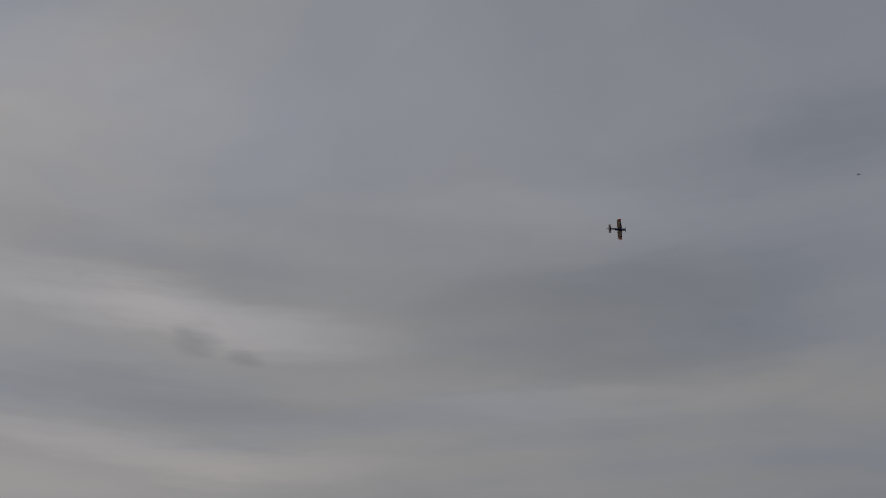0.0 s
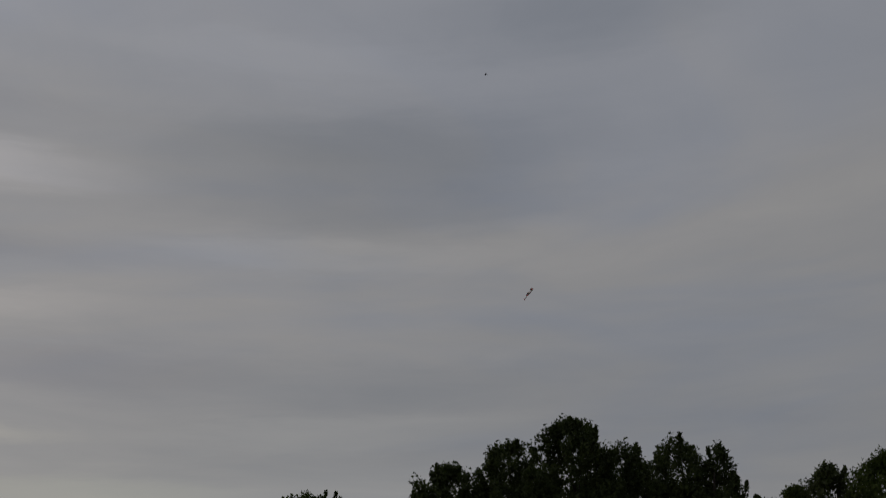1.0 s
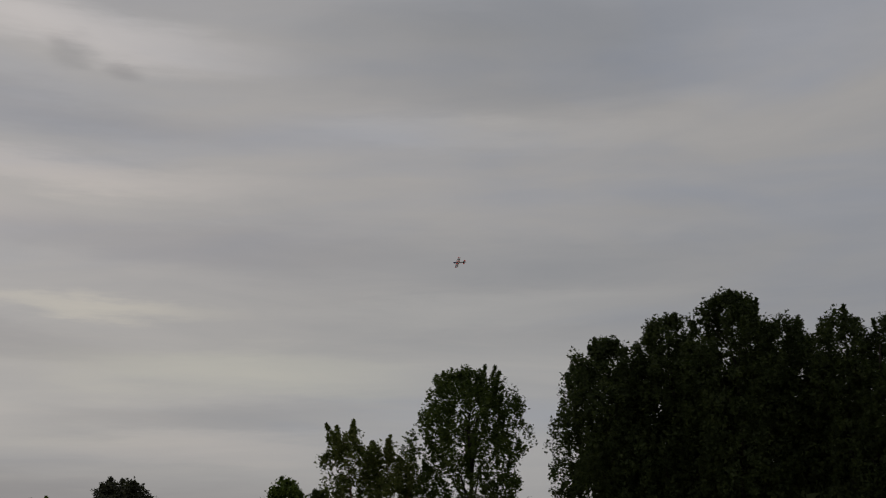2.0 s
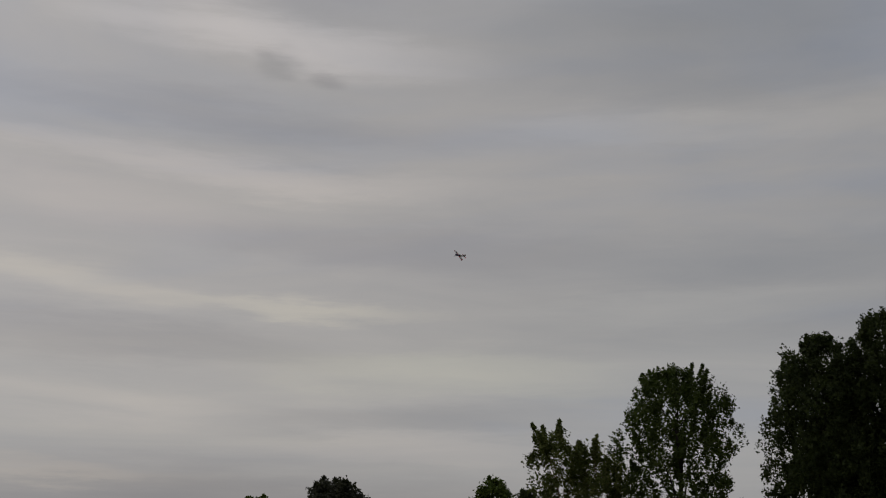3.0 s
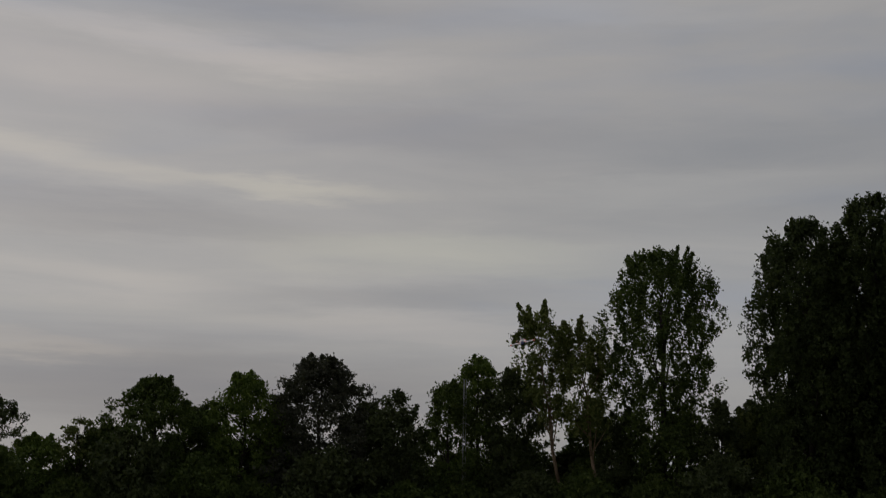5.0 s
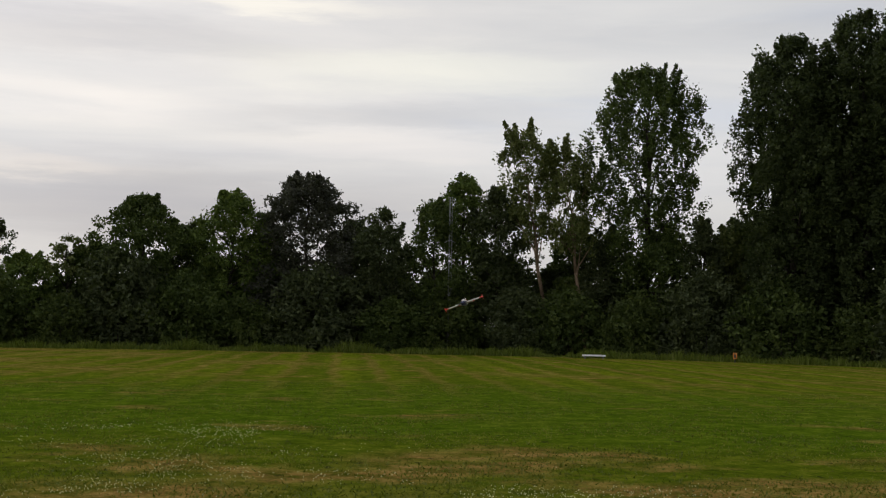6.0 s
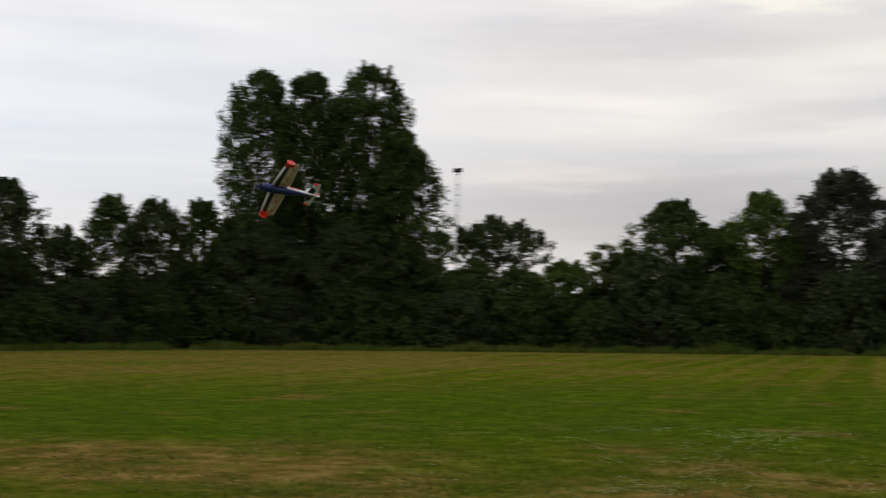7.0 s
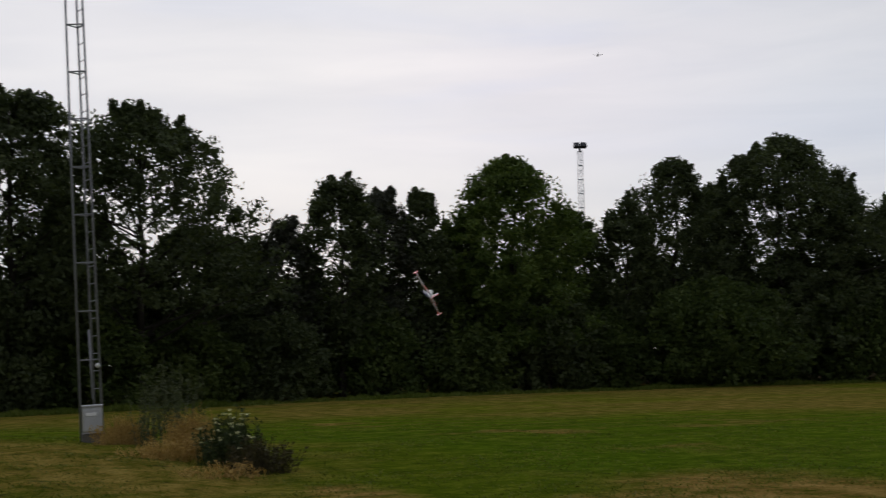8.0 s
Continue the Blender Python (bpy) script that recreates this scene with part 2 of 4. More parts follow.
def ground_material():
    m, t, p = material("mown_grass", 1.0, 0.0, 0.0)
    where = t.nodes.new("ShaderNodeTexCoord").outputs["Object"]
    split = t.nodes.new("ShaderNodeSeparateXYZ")
    t.links.new(where, split.inputs[0])
    x, y, z = split.outputs
    length = t.nodes.new("ShaderNodeVectorMath")
    length.operation = "LENGTH"
    t.links.new(where, length.inputs[0])
    far = length.outputs["Value"]
    drift = noise_at(t, where, 0.13, 5.0, 0.62)
    tuft = noise_at(t, where, 1.7, 5.0, 0.65)
    blade = noise_at(t, where, 24.0, 4.0, 0.7)
    clump = noise_at(t, mapped(t, where, (1.0, 0.6, 1), 20), 6.5, 5.0, 0.7)
    green = ramp(t, maths(t, "ADD", maths(t, "MULTIPLY", tuft, 0.40), maths(t, "ADD", maths(t, "MULTIPLY", clump, 0.35), maths(t, "MULTIPLY", blade, 0.25))),
                 [(0.36, (0.030, 0.046, 0.004)), (0.5, (0.080, 0.106, 0.006)), (0.63, (0.165, 0.172, 0.016))])
    straw = ramp(t, maths(t, "ADD", maths(t, "MULTIPLY", tuft, 0.5), maths(t, "MULTIPLY", blade, 0.5)),
                 [(0.36, (0.080, 0.050, 0.011)), (0.52, (0.225, 0.143, 0.036)), (0.66, (0.40, 0.27, 0.085))])
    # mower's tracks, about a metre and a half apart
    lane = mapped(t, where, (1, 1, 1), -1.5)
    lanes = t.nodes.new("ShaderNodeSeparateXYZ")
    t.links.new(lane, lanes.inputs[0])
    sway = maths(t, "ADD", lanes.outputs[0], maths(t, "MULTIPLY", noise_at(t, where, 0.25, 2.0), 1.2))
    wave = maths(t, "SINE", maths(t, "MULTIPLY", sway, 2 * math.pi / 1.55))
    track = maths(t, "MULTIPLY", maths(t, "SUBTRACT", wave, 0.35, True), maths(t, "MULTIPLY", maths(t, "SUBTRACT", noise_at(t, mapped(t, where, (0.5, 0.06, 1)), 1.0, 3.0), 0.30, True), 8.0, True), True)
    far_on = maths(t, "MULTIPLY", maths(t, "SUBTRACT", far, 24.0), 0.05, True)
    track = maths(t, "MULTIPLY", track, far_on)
    # worn band in front of where the pilots stand, dry patches further out
    band = maths(t, "SUBTRACT", 1.0, maths(t, "ABSOLUTE", maths(t, "MULTIPLY", maths(t, "SUBTRACT", far, 14.0), 0.24)), True)
    bare = maths(t, "MULTIPLY", maths(t, "SUBTRACT", maths(t, "ADD", noise_at(t, where, 0.34, 4.0, 0.6), maths(t, "MULTIPLY", band, 0.15)), 0.58), 8.0, True)
    for px, py, reach in ((-7.6, 13.0, 3.4), (-2.2, 12.0, 2.0), (3.4, 11.2, 2.2), (-11.5, 8.6, 2.6), (-13.6, 9.8, 2.2), (1.0, 15.5, 1.6), (-10.2, 13.6, 2.0)):
        spot = t.nodes.new("ShaderNodeVectorMath")
        spot.operation, spot.inputs[1].default_value = "DISTANCE", (px, py, 0.0)
        t.links.new(where, spot.inputs[0])
        inside = maths(t, "SUBTRACT", 1.0, maths(t, "DIVIDE", spot.outputs["Value"], reach), True)
        bare = maths(t, "ADD", bare, maths(t, "MULTIPLY", inside, maths(t, "MULTIPLY", maths(t, "SUBTRACT", noise_at(t, where, 0.8, 4.0, 0.65), 0.30, True), 5.0)), True)
    left_dry = maths(t, "MULTIPLY", maths(t, "MULTIPLY", maths(t, "SUBTRACT", maths(t, "MULTIPLY", x, -1.0), 2.0), 0.05, True), maths(t, "MULTIPLY", maths(t, "SUBTRACT", far, 26.0), 0.06, True), True)
    bank = t.nodes.new("ShaderNodeVectorMath")
    bank.operation, bank.inputs[1].default_value = "DISTANCE", (-20.5, 2.0, 0.0)
    t.links.new(where, bank.inputs[0])
    soil = maths(t, "SUBTRACT", 1.0, maths(t, "MULTIPLY", bank.outputs["Value"], 0.125), True)
    left_dry = maths(t, "ADD", left_dry, maths(t, "MULTIPLY", soil, 1.5))
    patch = maths(t, "MULTIPLY", maths(t, "SUBTRACT", maths(t, "ADD", drift, maths(t, "MULTIPLY", left_dry, 0.165)), 0.52), 6.0, True)
    # a belt of fresher grass round the flying line, worn thin nearer and drier further out
    off = maths(t, "ADD", far, maths(t, "MULTIPLY", maths(t, "SUBTRACT", noise_at(t, where, 0.12, 4.0, 0.6), 0.5), 12.0))
    belt = maths(t, "MULTIPLY", maths(t, "MULTIPLY", maths(t, "SUBTRACT", off, 16.0), 0.3, True), maths(t, "SUBTRACT", 1.0, maths(t, "MULTIPLY", maths(t, "SUBTRACT", off, 30.0), 0.11, True)))
    belt = maths(t, "MULTIPLY", belt, maths(t, "SUBTRACT", 1.0, maths(t, "MULTIPLY", soil, 4.0, True)))
    patch = maths(t, "MULTIPLY", patch, maths(t, "SUBTRACT", 1.0, maths(t, "MULTIPLY", belt, 0.85)))
    green = mix(t, belt, mix(t, 1.0, green, (0.98, 1.0, 1.0), "MULTIPLY"), mix(t, 1.0, green, (0.84, 1.02, 0.9), "MULTIPLY"))
    fray = maths(t, "MULTIPLY", maths(t, "SUBTRACT", maths(t, "ADD", maths(t, "MULTIPLY", tuft, 0.5), maths(t, "MULTIPLY", clump, 0.5)), 0.34, True), 5.5, True)
    dry = maths(t, "MULTIPLY", maths(t, "MAXIMUM", maths(t, "MAXIMUM", bare, maths(t, "MULTIPLY", patch, 0.7)), maths(t, "MULTIPLY", track, 0.95)), fray, True)
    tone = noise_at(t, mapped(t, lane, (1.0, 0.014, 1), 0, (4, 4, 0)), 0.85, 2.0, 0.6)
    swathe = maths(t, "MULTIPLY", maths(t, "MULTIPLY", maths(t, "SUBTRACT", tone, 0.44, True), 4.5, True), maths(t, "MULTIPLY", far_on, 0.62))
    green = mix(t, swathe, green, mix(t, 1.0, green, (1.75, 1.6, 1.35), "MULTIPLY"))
    colour = mix(t, dry, green, straw)
    # cut grass left lying in dark crumbs
    crumb = maths(t, "MULTIPLY", maths(t, "SUBTRACT", noise_at(t, mapped(t, where, (1.8, 0.8, 1)), 2.6, 4.0, 0.65), 0.60, True), 11.0, True)
    colour = mix(t, maths(t, "MULTIPLY", crumb, 0.8), colour, (0.030, 0.034, 0.010))
    # brown leaf litter under the wood
    inner = t.nodes.new("ShaderNodeVectorMath")
    inner.operation, inner.inputs[1].default_value = "DISTANCE", (-13.7, 33.5, 0.0)
    t.links.new(where, inner.inputs[0])
    litter = maths(t, "MULTIPLY", maths(t, "SUBTRACT", inner.outputs["Value"], 49.0), 0.5, True)
    colour = mix(t, litter, colour, ramp(t, clump, [(0.35, (0.020, 0.015, 0.009)), (0.65, (0.060, 0.044, 0.024))]))
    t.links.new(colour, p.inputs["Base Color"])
    bumped(t, p, maths(t, "ADD", maths(t, "MULTIPLY", tuft, 0.6), maths(t, "MULTIPLY", blade, 0.4)), 0.9, 0.06)
    return m


MAT_GROUND = ground_material()
MAT_LEAF = {
    "green": leaf_material("green_leaves", (0.026, 0.037, 0.012), (0.053, 0.077, 0.017), (0.112, 0.139, 0.034)),
    "dark": leaf_material("dark_leaves", (0.030, 0.038, 0.017), (0.055, 0.069, 0.028), (0.108, 0.126, 0.047)),
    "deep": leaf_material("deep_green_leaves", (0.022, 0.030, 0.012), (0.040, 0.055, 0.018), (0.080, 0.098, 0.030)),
    "plum": leaf_material("plum_leaves", (0.028, 0.029, 0.024), (0.049, 0.052, 0.036), (0.094, 0.091, 0.064)),
    "fresh": leaf_material("fresh_leaves", (0.037, 0.058, 0.013), (0.079, 0.115, 0.022), (0.152, 0.186, 0.042)),
    "pale": leaf_material("pale_leaves", (0.046, 0.062, 0.018), (0.095, 0.115, 0.032), (0.185, 0.195, 0.066)),
    "scrub": leaf_material("scrub_leaves", (0.028, 0.040, 0.012), (0.056, 0.078, 0.017), (0.118, 0.140, 0.036)),
}
MAT_BARK = bark_material("grey_bark", (0.022, 0.019, 0.015), (0.060, 0.053, 0.042))
MAT_PALE_BARK = bark_material("pale_bark", (0.10, 0.07, 0.045), (0.24, 0.175, 0.115))
MAT_STEEL = paint_material("galvanised_steel", (0.24, 0.24, 0.25), 0.55, 0.12, 0.2)
MAT_DARK_STEEL = paint_material("dark_steel", (0.05, 0.05, 0.055), 0.5, 0.1, 0.3)
MAT_CABINET = paint_material("grey_cabinet_paint", (0.46, 0.46, 0.45), 0.5, 0.1)
MAT_WHITE = paint_material("white_paint", (0.84, 0.83, 0.80), 0.42, 0.05)
MAT_CONCRETE = paint_material("old_concrete", (0.16, 0.15, 0.13), 0.9, 0.2)
MAT_ORANGE = paint_material("orange_paint", (0.55, 0.20, 0.03), 0.5, 0.1)
MAT_RED = paint_material("signal_red_film", (0.88, 0.04, 0.02), 0.3, 0.05)
MAT_NAVY = paint_material("navy_blue_film", (0.010, 0.014, 0.105), 0.28, 0.03)
MAT_MIDNIGHT = paint_material("midnight_blue_film", (0.006, 0.007, 0.022), 0.3, 0.03)
MAT_RUST = paint_material("rust_red_film", (0.42, 0.16, 0.10), 0.45, 0.08)
MAT_CREAM = paint_material("cream_white_film", (0.66, 0.63, 0.56), 0.35, 0.08)
# khaki brown holds the wing underside's shade in its base colour
MAT_SHADED_CREAM = paint_material("cream_film_in_shade", (0.55, 0.43, 0.31), 0.45, 0.10)
MAT_BLACK = paint_material("black_plastic", (0.02, 0.02, 0.022), 0.35, 0.02)
MAT_VERGE = leaf_material("verge_grass", (0.050, 0.072, 0.010), (0.105, 0.138, 0.018), (0.185, 0.200, 0.045), 0.35)
MAT_BLADE = leaf_material("lawn_blades", (0.048, 0.066, 0.006), (0.105, 0.124, 0.010), (0.26, 0.235, 0.040))
MAT_STRAW = leaf_material("dry_stalks", (0.20, 0.125, 0.035), (0.42, 0.26, 0.075), (0.56, 0.39, 0.14))
MAT_WEED = leaf_material("grey_green_weed", (0.045, 0.055, 0.026), (0.085, 0.098, 0.045), (0.15, 0.155, 0.080))
MAT_RED_WEED = leaf_material("red_brown_weed", (0.030, 0.026, 0.013), (0.060, 0.050, 0.022), (0.11, 0.085, 0.036))
MAT_PETAL = paint_material("white_petals", (0.80, 0.78, 0.42), 0.7, 0.03)
MAT_BIRD = paint_material("dark_feathers", (0.03, 0.028, 0.026), 0.8, 0.05)


# ---------------------------------------------------------------- building helpers
def part(name, shape, mat, parent=None, label=""):
    """Links a bmesh, or a ready mesh, as one object under a thing or a part."""
    if isinstance(shape, bmesh.types.BMesh):
        me = bpy.data.meshes.new(name)
        shape.to_mesh(me)
        shape.free()
    else:
        me = shape
    if not me.materials:
        me.materials.append(mat)
    ob = new(name, me)
    ob.parent = parent
    return tagged(ob, label)


def tube(bm, a, b, ra, rb=None, sides=6):
    """A closed, tapered round bar from a to b."""
    a, b, rb = Vector(a), Vector(b), ra if rb is None else rb
    axis = (b - a).normalized()
    side = axis.orthogonal().normalized()
    other = axis.cross(side)
    rings = []
    for centre, r in ((a, ra), (b, rb)):
        rings.append([bm.verts.new(centre + (side * math.cos(k * 2 * math.pi / sides) + other * math.sin(k * 2 * math.pi / sides)) * r) for k in range(sides)])
    for k in range(sides):
        f = bm.faces.new((rings[0][k], rings[0][(k + 1) % sides], rings[1][(k + 1) % sides], rings[1][k]))
        f.smooth = sides > 5
    bm.faces.new(rings[0][::-1])
    bm.faces.new(rings[1])


def box(bm, centre, size, bevel=0.0):
    made = bmesh.ops.create_cube(bm, size=1.0)["verts"]
    for v in made:
        v.co = Vector(c + a * s for c, a, s in zip(centre, v.co, size))
    if bevel:
        edges = list({e for v in made for e in v.link_edges})
        bmesh.ops.bevel(bm, geom=edges, offset=bevel, segments=2, affect="EDGES", profile=0.5)


def quads_mesh(name, points, corners=4):
    """A mesh of separate faces; points is (n, corners, 3)."""
    n = len(points)
    me = bpy.data.meshes.new(name)
    me.vertices.add(n * corners)
    me.vertices.foreach_set("co", np.ascontiguousarray(points, dtype=np.float32).ravel())
    me.loops.add(n * corners)
    me.loops.foreach_set("vertex_index", np.arange(n * corners, dtype=np.int32))
    me.polygons.add(n)
    me.polygons.foreach_set("loop_start", np.arange(0, n * corners, corners, dtype=np.int32))
    me.update(calc_edges=True)
    return me


def spread(az, distance):
    """The place on the field at so many degrees to the left of straight ahead."""
    return -distance * math.sin(radians(az)), distance * math.cos(radians(az))


def edge(az):
    """How far off the mown field ends, all along the wood."""
    return float(np.interp(az, [-40, -25, -15, -5, 5, 15, 25, 35, 45, 55, 65, 75, 85, 95], [62, 63, 68, 72.5, 73.5, 74, 75, 77, 72, 64, 56, 49.5, 44.5, 42]))


# ---------------------------------------------------------------- ground
def swell(x, y):
    """Small unevenness, and the low bank on which the lattice mast stands."""
    h = 0.05 * noise.noise((x * 0.05, y * 0.05, 0.3)) + 0.025 * noise.noise((x * 0.21, y * 0.21, 1.7))
    bx, by = -22.5, 1.0
    d = math.hypot((x - bx) / 9.0, (y - by) / 4.2)
    return h + 0.26 * max(0.0, 1 - d * d) ** 0.8 * (1 + 0.5 * noise.noise((x * 0.9, y * 0.9, 4.0)))


def ground():
    rings = [0.0] + list(np.linspace(1.5, 9, 6)) + list(np.geomspace(10, 90, 78)) + list(np.geomspace(95, 4500, 22))
    sectors = 540
    verts, faces = [(0, 0, 0)], []
    for r in rings[1:]:
        for k in range(sectors):
            a = 2 * math.pi * k / sectors
            x, y = r * math.sin(a), r * math.cos(a)
            verts.append((x, y, swell(x, y) if 6 < r < 95 else 0.0))
    for k in range(sectors):
        faces.append((0, 1 + (k + 1) % sectors, 1 + k))
    for i in range(len(rings) - 2):
        for k in range(sectors):
            a, b = 1 + i * sectors, 1 + (i + 1) * sectors
            n = (k + 1) % sectors
            faces.append((a + k, a + n, b + n, b + k))
    me = bpy.data.meshes.new("ground")
    me.from_pydata(verts, [], faces)
    me.shade_smooth()
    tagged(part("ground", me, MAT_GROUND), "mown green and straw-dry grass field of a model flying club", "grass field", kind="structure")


ground()


# ---------------------------------------------------------------- trees
def profile(kind, s):
    """Half width of a crown, 0 to 1, at the height s from its foot to its top."""
    if kind in ("poplar", "lone", "aspen"):
        w = np.where(s > 0.6, np.sqrt(np.clip(1 - np.clip((s - 0.6) / 0.4, 0, 1) ** 2.4, 0, 1)), 0.72 + 0.28 * np.sin(s / 0.6 * np.pi / 2))
    elif kind == "lone":
        w = np.where(s > 0.62, np.sqrt(np.clip(1 - np.clip((s - 0.62) / 0.38, 0, 1) ** 2.3, 0, 1)), 0.50 + 0.50 * np.sin(s / 0.62 * np.pi / 2) ** 1.5)
    elif kind == "cone":
        w = np.clip(1.12 * (1 - s) ** 0.50, 0, 1)
    else:
        w = np.where(s > 0.35, np.clip(1 - np.clip((s - 0.35) / 0.65, 0, 1) ** 2.0, 0, 1) ** 0.68, 0.85 + 0.15 * np.sin(s / 0.35 * np.pi / 2))
    return w


def leaves(rng, centres, radius, per, size, tall=1.0):
    """Small three-cornered leaves scattered round the ends of the twigs: (n, 3, 3)."""
    n = len(centres) * per
    ball = rng.normal(0, 1, (n, 3))
    ball *= (rng.uniform(0, 1, n) ** 0.45 / np.linalg.norm(ball, axis=1))[:, None]
    mid = np.repeat(centres, per, 0) + ball * np.repeat(radius, per)[:, None] * np.array((1, 1, tall))
    u = rng.normal(0, 1, (n, 3))
    u /= np.linalg.norm(u, axis=1)[:, None]
    w = np.cross(u, rng.normal(0, 1, (n, 3)))
    w /= np.linalg.norm(w, axis=1)[:, None]
    s = size * rng.uniform(0.6, 1.35, n)[:, None]
    return np.stack([mid - u * s * 0.55 + w * s * 0.42, mid - u * s * 0.45 - w * s * 0.42, mid + u * s * 0.72], 1)


def crown_points(rng, kind, half, foot, top, count, openness):
    """Where the twigs end: in tiers of boughs, with gaps between them."""
    out = []
    phase = rng.uniform(0, 100)
    # poplars carry their leaves in upright tufts, the others in level tiers
    wide, tall = (1.35, 1.1) if kind in ("poplar", "lone", "aspen") else (1.15, 1.9)
    while len(out) < count:
        s = rng.uniform(0, 1, 400) ** 0.9
        a = rng.uniform(0, 2 * np.pi, 400)
        lump = 1 + 0.16 * np.sin(3 * a + s * 9 + phase) + 0.10 * np.sin(7 * a - s * 17 + phase)
        out_to = rng.uniform(0.04, 1, 400) ** 0.40
        r = half * profile(kind, s) * lump * out_to
        z = foot + (top - foot) * s
        for x, y, h, e in zip(r * np.cos(a), r * np.sin(a), z, np.maximum(out_to, s)):
            # the outermost twigs stand in separate boughs
            if e > 0.84 and noise.noise((x * 0.75 + phase, y * 0.75, h * 0.75)) < (e - 0.84) * 1.7 - 0.20:
                continue
            share = (h - foot) / (top - foot)
            close = 0.22 * abs(share - 0.45) / 0.55
            if noise.noise((x * wide + phase, y * wide, h * tall)) > openness - close:
                out.append((x, y, h))
                if len(out) >= count:
                    break
    # young shoots that stand out of the crown, more of them towards its top
    for i in range(int(6 + half * 4) if kind not in ("bush", "sparse") else 0):
        s, a = 1 - 0.6 * rng.uniform() ** 1.3, rng.uniform(0, 2 * np.pi)
        r = half * float(profile(kind, np.array(min(s, 0.97)))) * rng.uniform(0.55, 1.0)
        z = foot + (top - foot) * min(s, 0.96)
        long = rng.uniform(0.35, 1.0) * (1.0 if kind in ("poplar", "lone", "aspen") else 0.55)
        lean = (0.35 * math.cos(a), 0.35 * math.sin(a))
        for step in np.linspace(-0.5, 1, 7):
            out.append((r * math.cos(a) + lean[0] * step * long, r * math.sin(a) + lean[1] * step * long, z + step * long))
    return np.array(out)


def wood_shape(rng, height, thick, targets, lean=0.0, fork=0.3):
    """A tapered trunk with limbs out to some of the twigs."""
    bm = bmesh.new()
    steps, spine = 7, []
    wob = rng.normal(0, 0.012 * height, (steps + 1, 2))
    for i in range(steps + 1):
        s = i / steps
        spine.append(Vector((wob[i][0] * s + lean * s * height, wob[i][1] * s, -0.15 + s * height)))
    for i in range(steps):
        tube(bm, spine[i], spine[i + 1], thick * (1 - 0.85 * i / steps), thick * (1 - 0.85 * (i + 1) / steps), 7)
    for p in targets:
        p = Vector(p)
        s = min(0.95, max(fork, p.z / height - 0.12 - 0.10 * rng.uniform()))
        i = min(steps - 1, int(s * steps))
        start = spine[i].lerp(spine[i + 1], s * steps - i)
        r = thick * (1 - 0.85 * s) * 0.5
        knee = start.lerp(p, 0.5) + Vector((0, 0, -0.25 + 0.5 * rng.uniform()))
        tube(bm, start, knee, r, r * 0.6, 5)
        tube(bm, knee, p, r * 0.6, r * 0.18, 5)
    return bm


LEAF_COUNT = {"poplar": 620, "lone": 530, "aspen": 340, "round": 500, "open": 430, "cone": 560, "sparse": 70, "bush": 390}


def tree(name, label, category, seed, place, height, half, foot, kind, leaf, dense=1.0, bark=None, lean=0.0, group="", limbs=16, leaf_size=0.155, bulk=1.0, leaf_rate=27):
    rng = np.random.default_rng(seed)
    thing = new(name)
    thing.location = (*place, swell(*place))
    openness = {"poplar": -0.10, "lone": -0.05, "aspen": 0.02, "open": 0.04, "sparse": 0.05, "round": -0.04, "cone": -0.04, "bush": -0.40}[kind]
    size = half * 2 * (height - foot)
    count = int(LEAF_COUNT[kind] * 1.3 * dense * np.clip(size / 62.0, 0.25, 2.2))
    pts = crown_points(rng, kind, max(0.4, half - 0.05), foot, height - (0.6 if kind in ("poplar", "lone") else 0.3), count, openness)
    pts[:, 0] += lean * pts[:, 2]
    # the shoots, seven points each, taper to their tips
    radius = np.where(np.arange(len(pts)) < count, rng.uniform(0.24, 0.66, len(pts)), np.roll(np.resize(np.linspace(0.46, 0.14, 7), len(pts)), count % 7)) * (0.72 if kind in ("poplar", "lone", "aspen", "sparse") else 1.0)
    tall = 1.4 if kind in ("poplar", "lone", "aspen") else 1.0 if kind == "bush" else 0.75
    me = quads_mesh("crown", leaves(rng, pts, radius * bulk, leaf_rate, leaf_size, tall), 3)
    reach = pts[rng.choice(len(pts), min(limbs, len(pts)), replace=False)]
    if kind == "bush":
        part("stem", wood_shape(rng, height * 0.7, 0.05, reach, lean, 0.05), bark or MAT_BARK, thing)
    else:
        part("trunk", wood_shape(rng, height * 0.9, (0.009 if kind == "aspen" else 0.014) * height + 0.03, reach, lean, 0.18), bark or MAT_BARK, thing)
    part("crown", me, MAT_LEAF[leaf], thing)
    return tagged(thing, label, category, group)


def wood(rows, name, label, category, seed, **more):
    """A stretch of the wood: degrees to the left, degrees up to the top, half width and foot in degrees, metres behind the field's edge, shape, leaf, density."""
    for i, (az, top, half, foot, off, kind, leaf, dense) in enumerate(rows):
        d = edge(az) + off + 2.0
        up = EYE + d * math.tan(radians(top))
        tree(name, label, category, seed + i, spread(az, d), up, d * radians(half) * (1.4 if az > 30 and kind != "cone" else 1.27 if kind != "lone" else 1.2), max(0.3, EYE + d * math.tan(radians(foot))), kind, leaf, dense, **more)


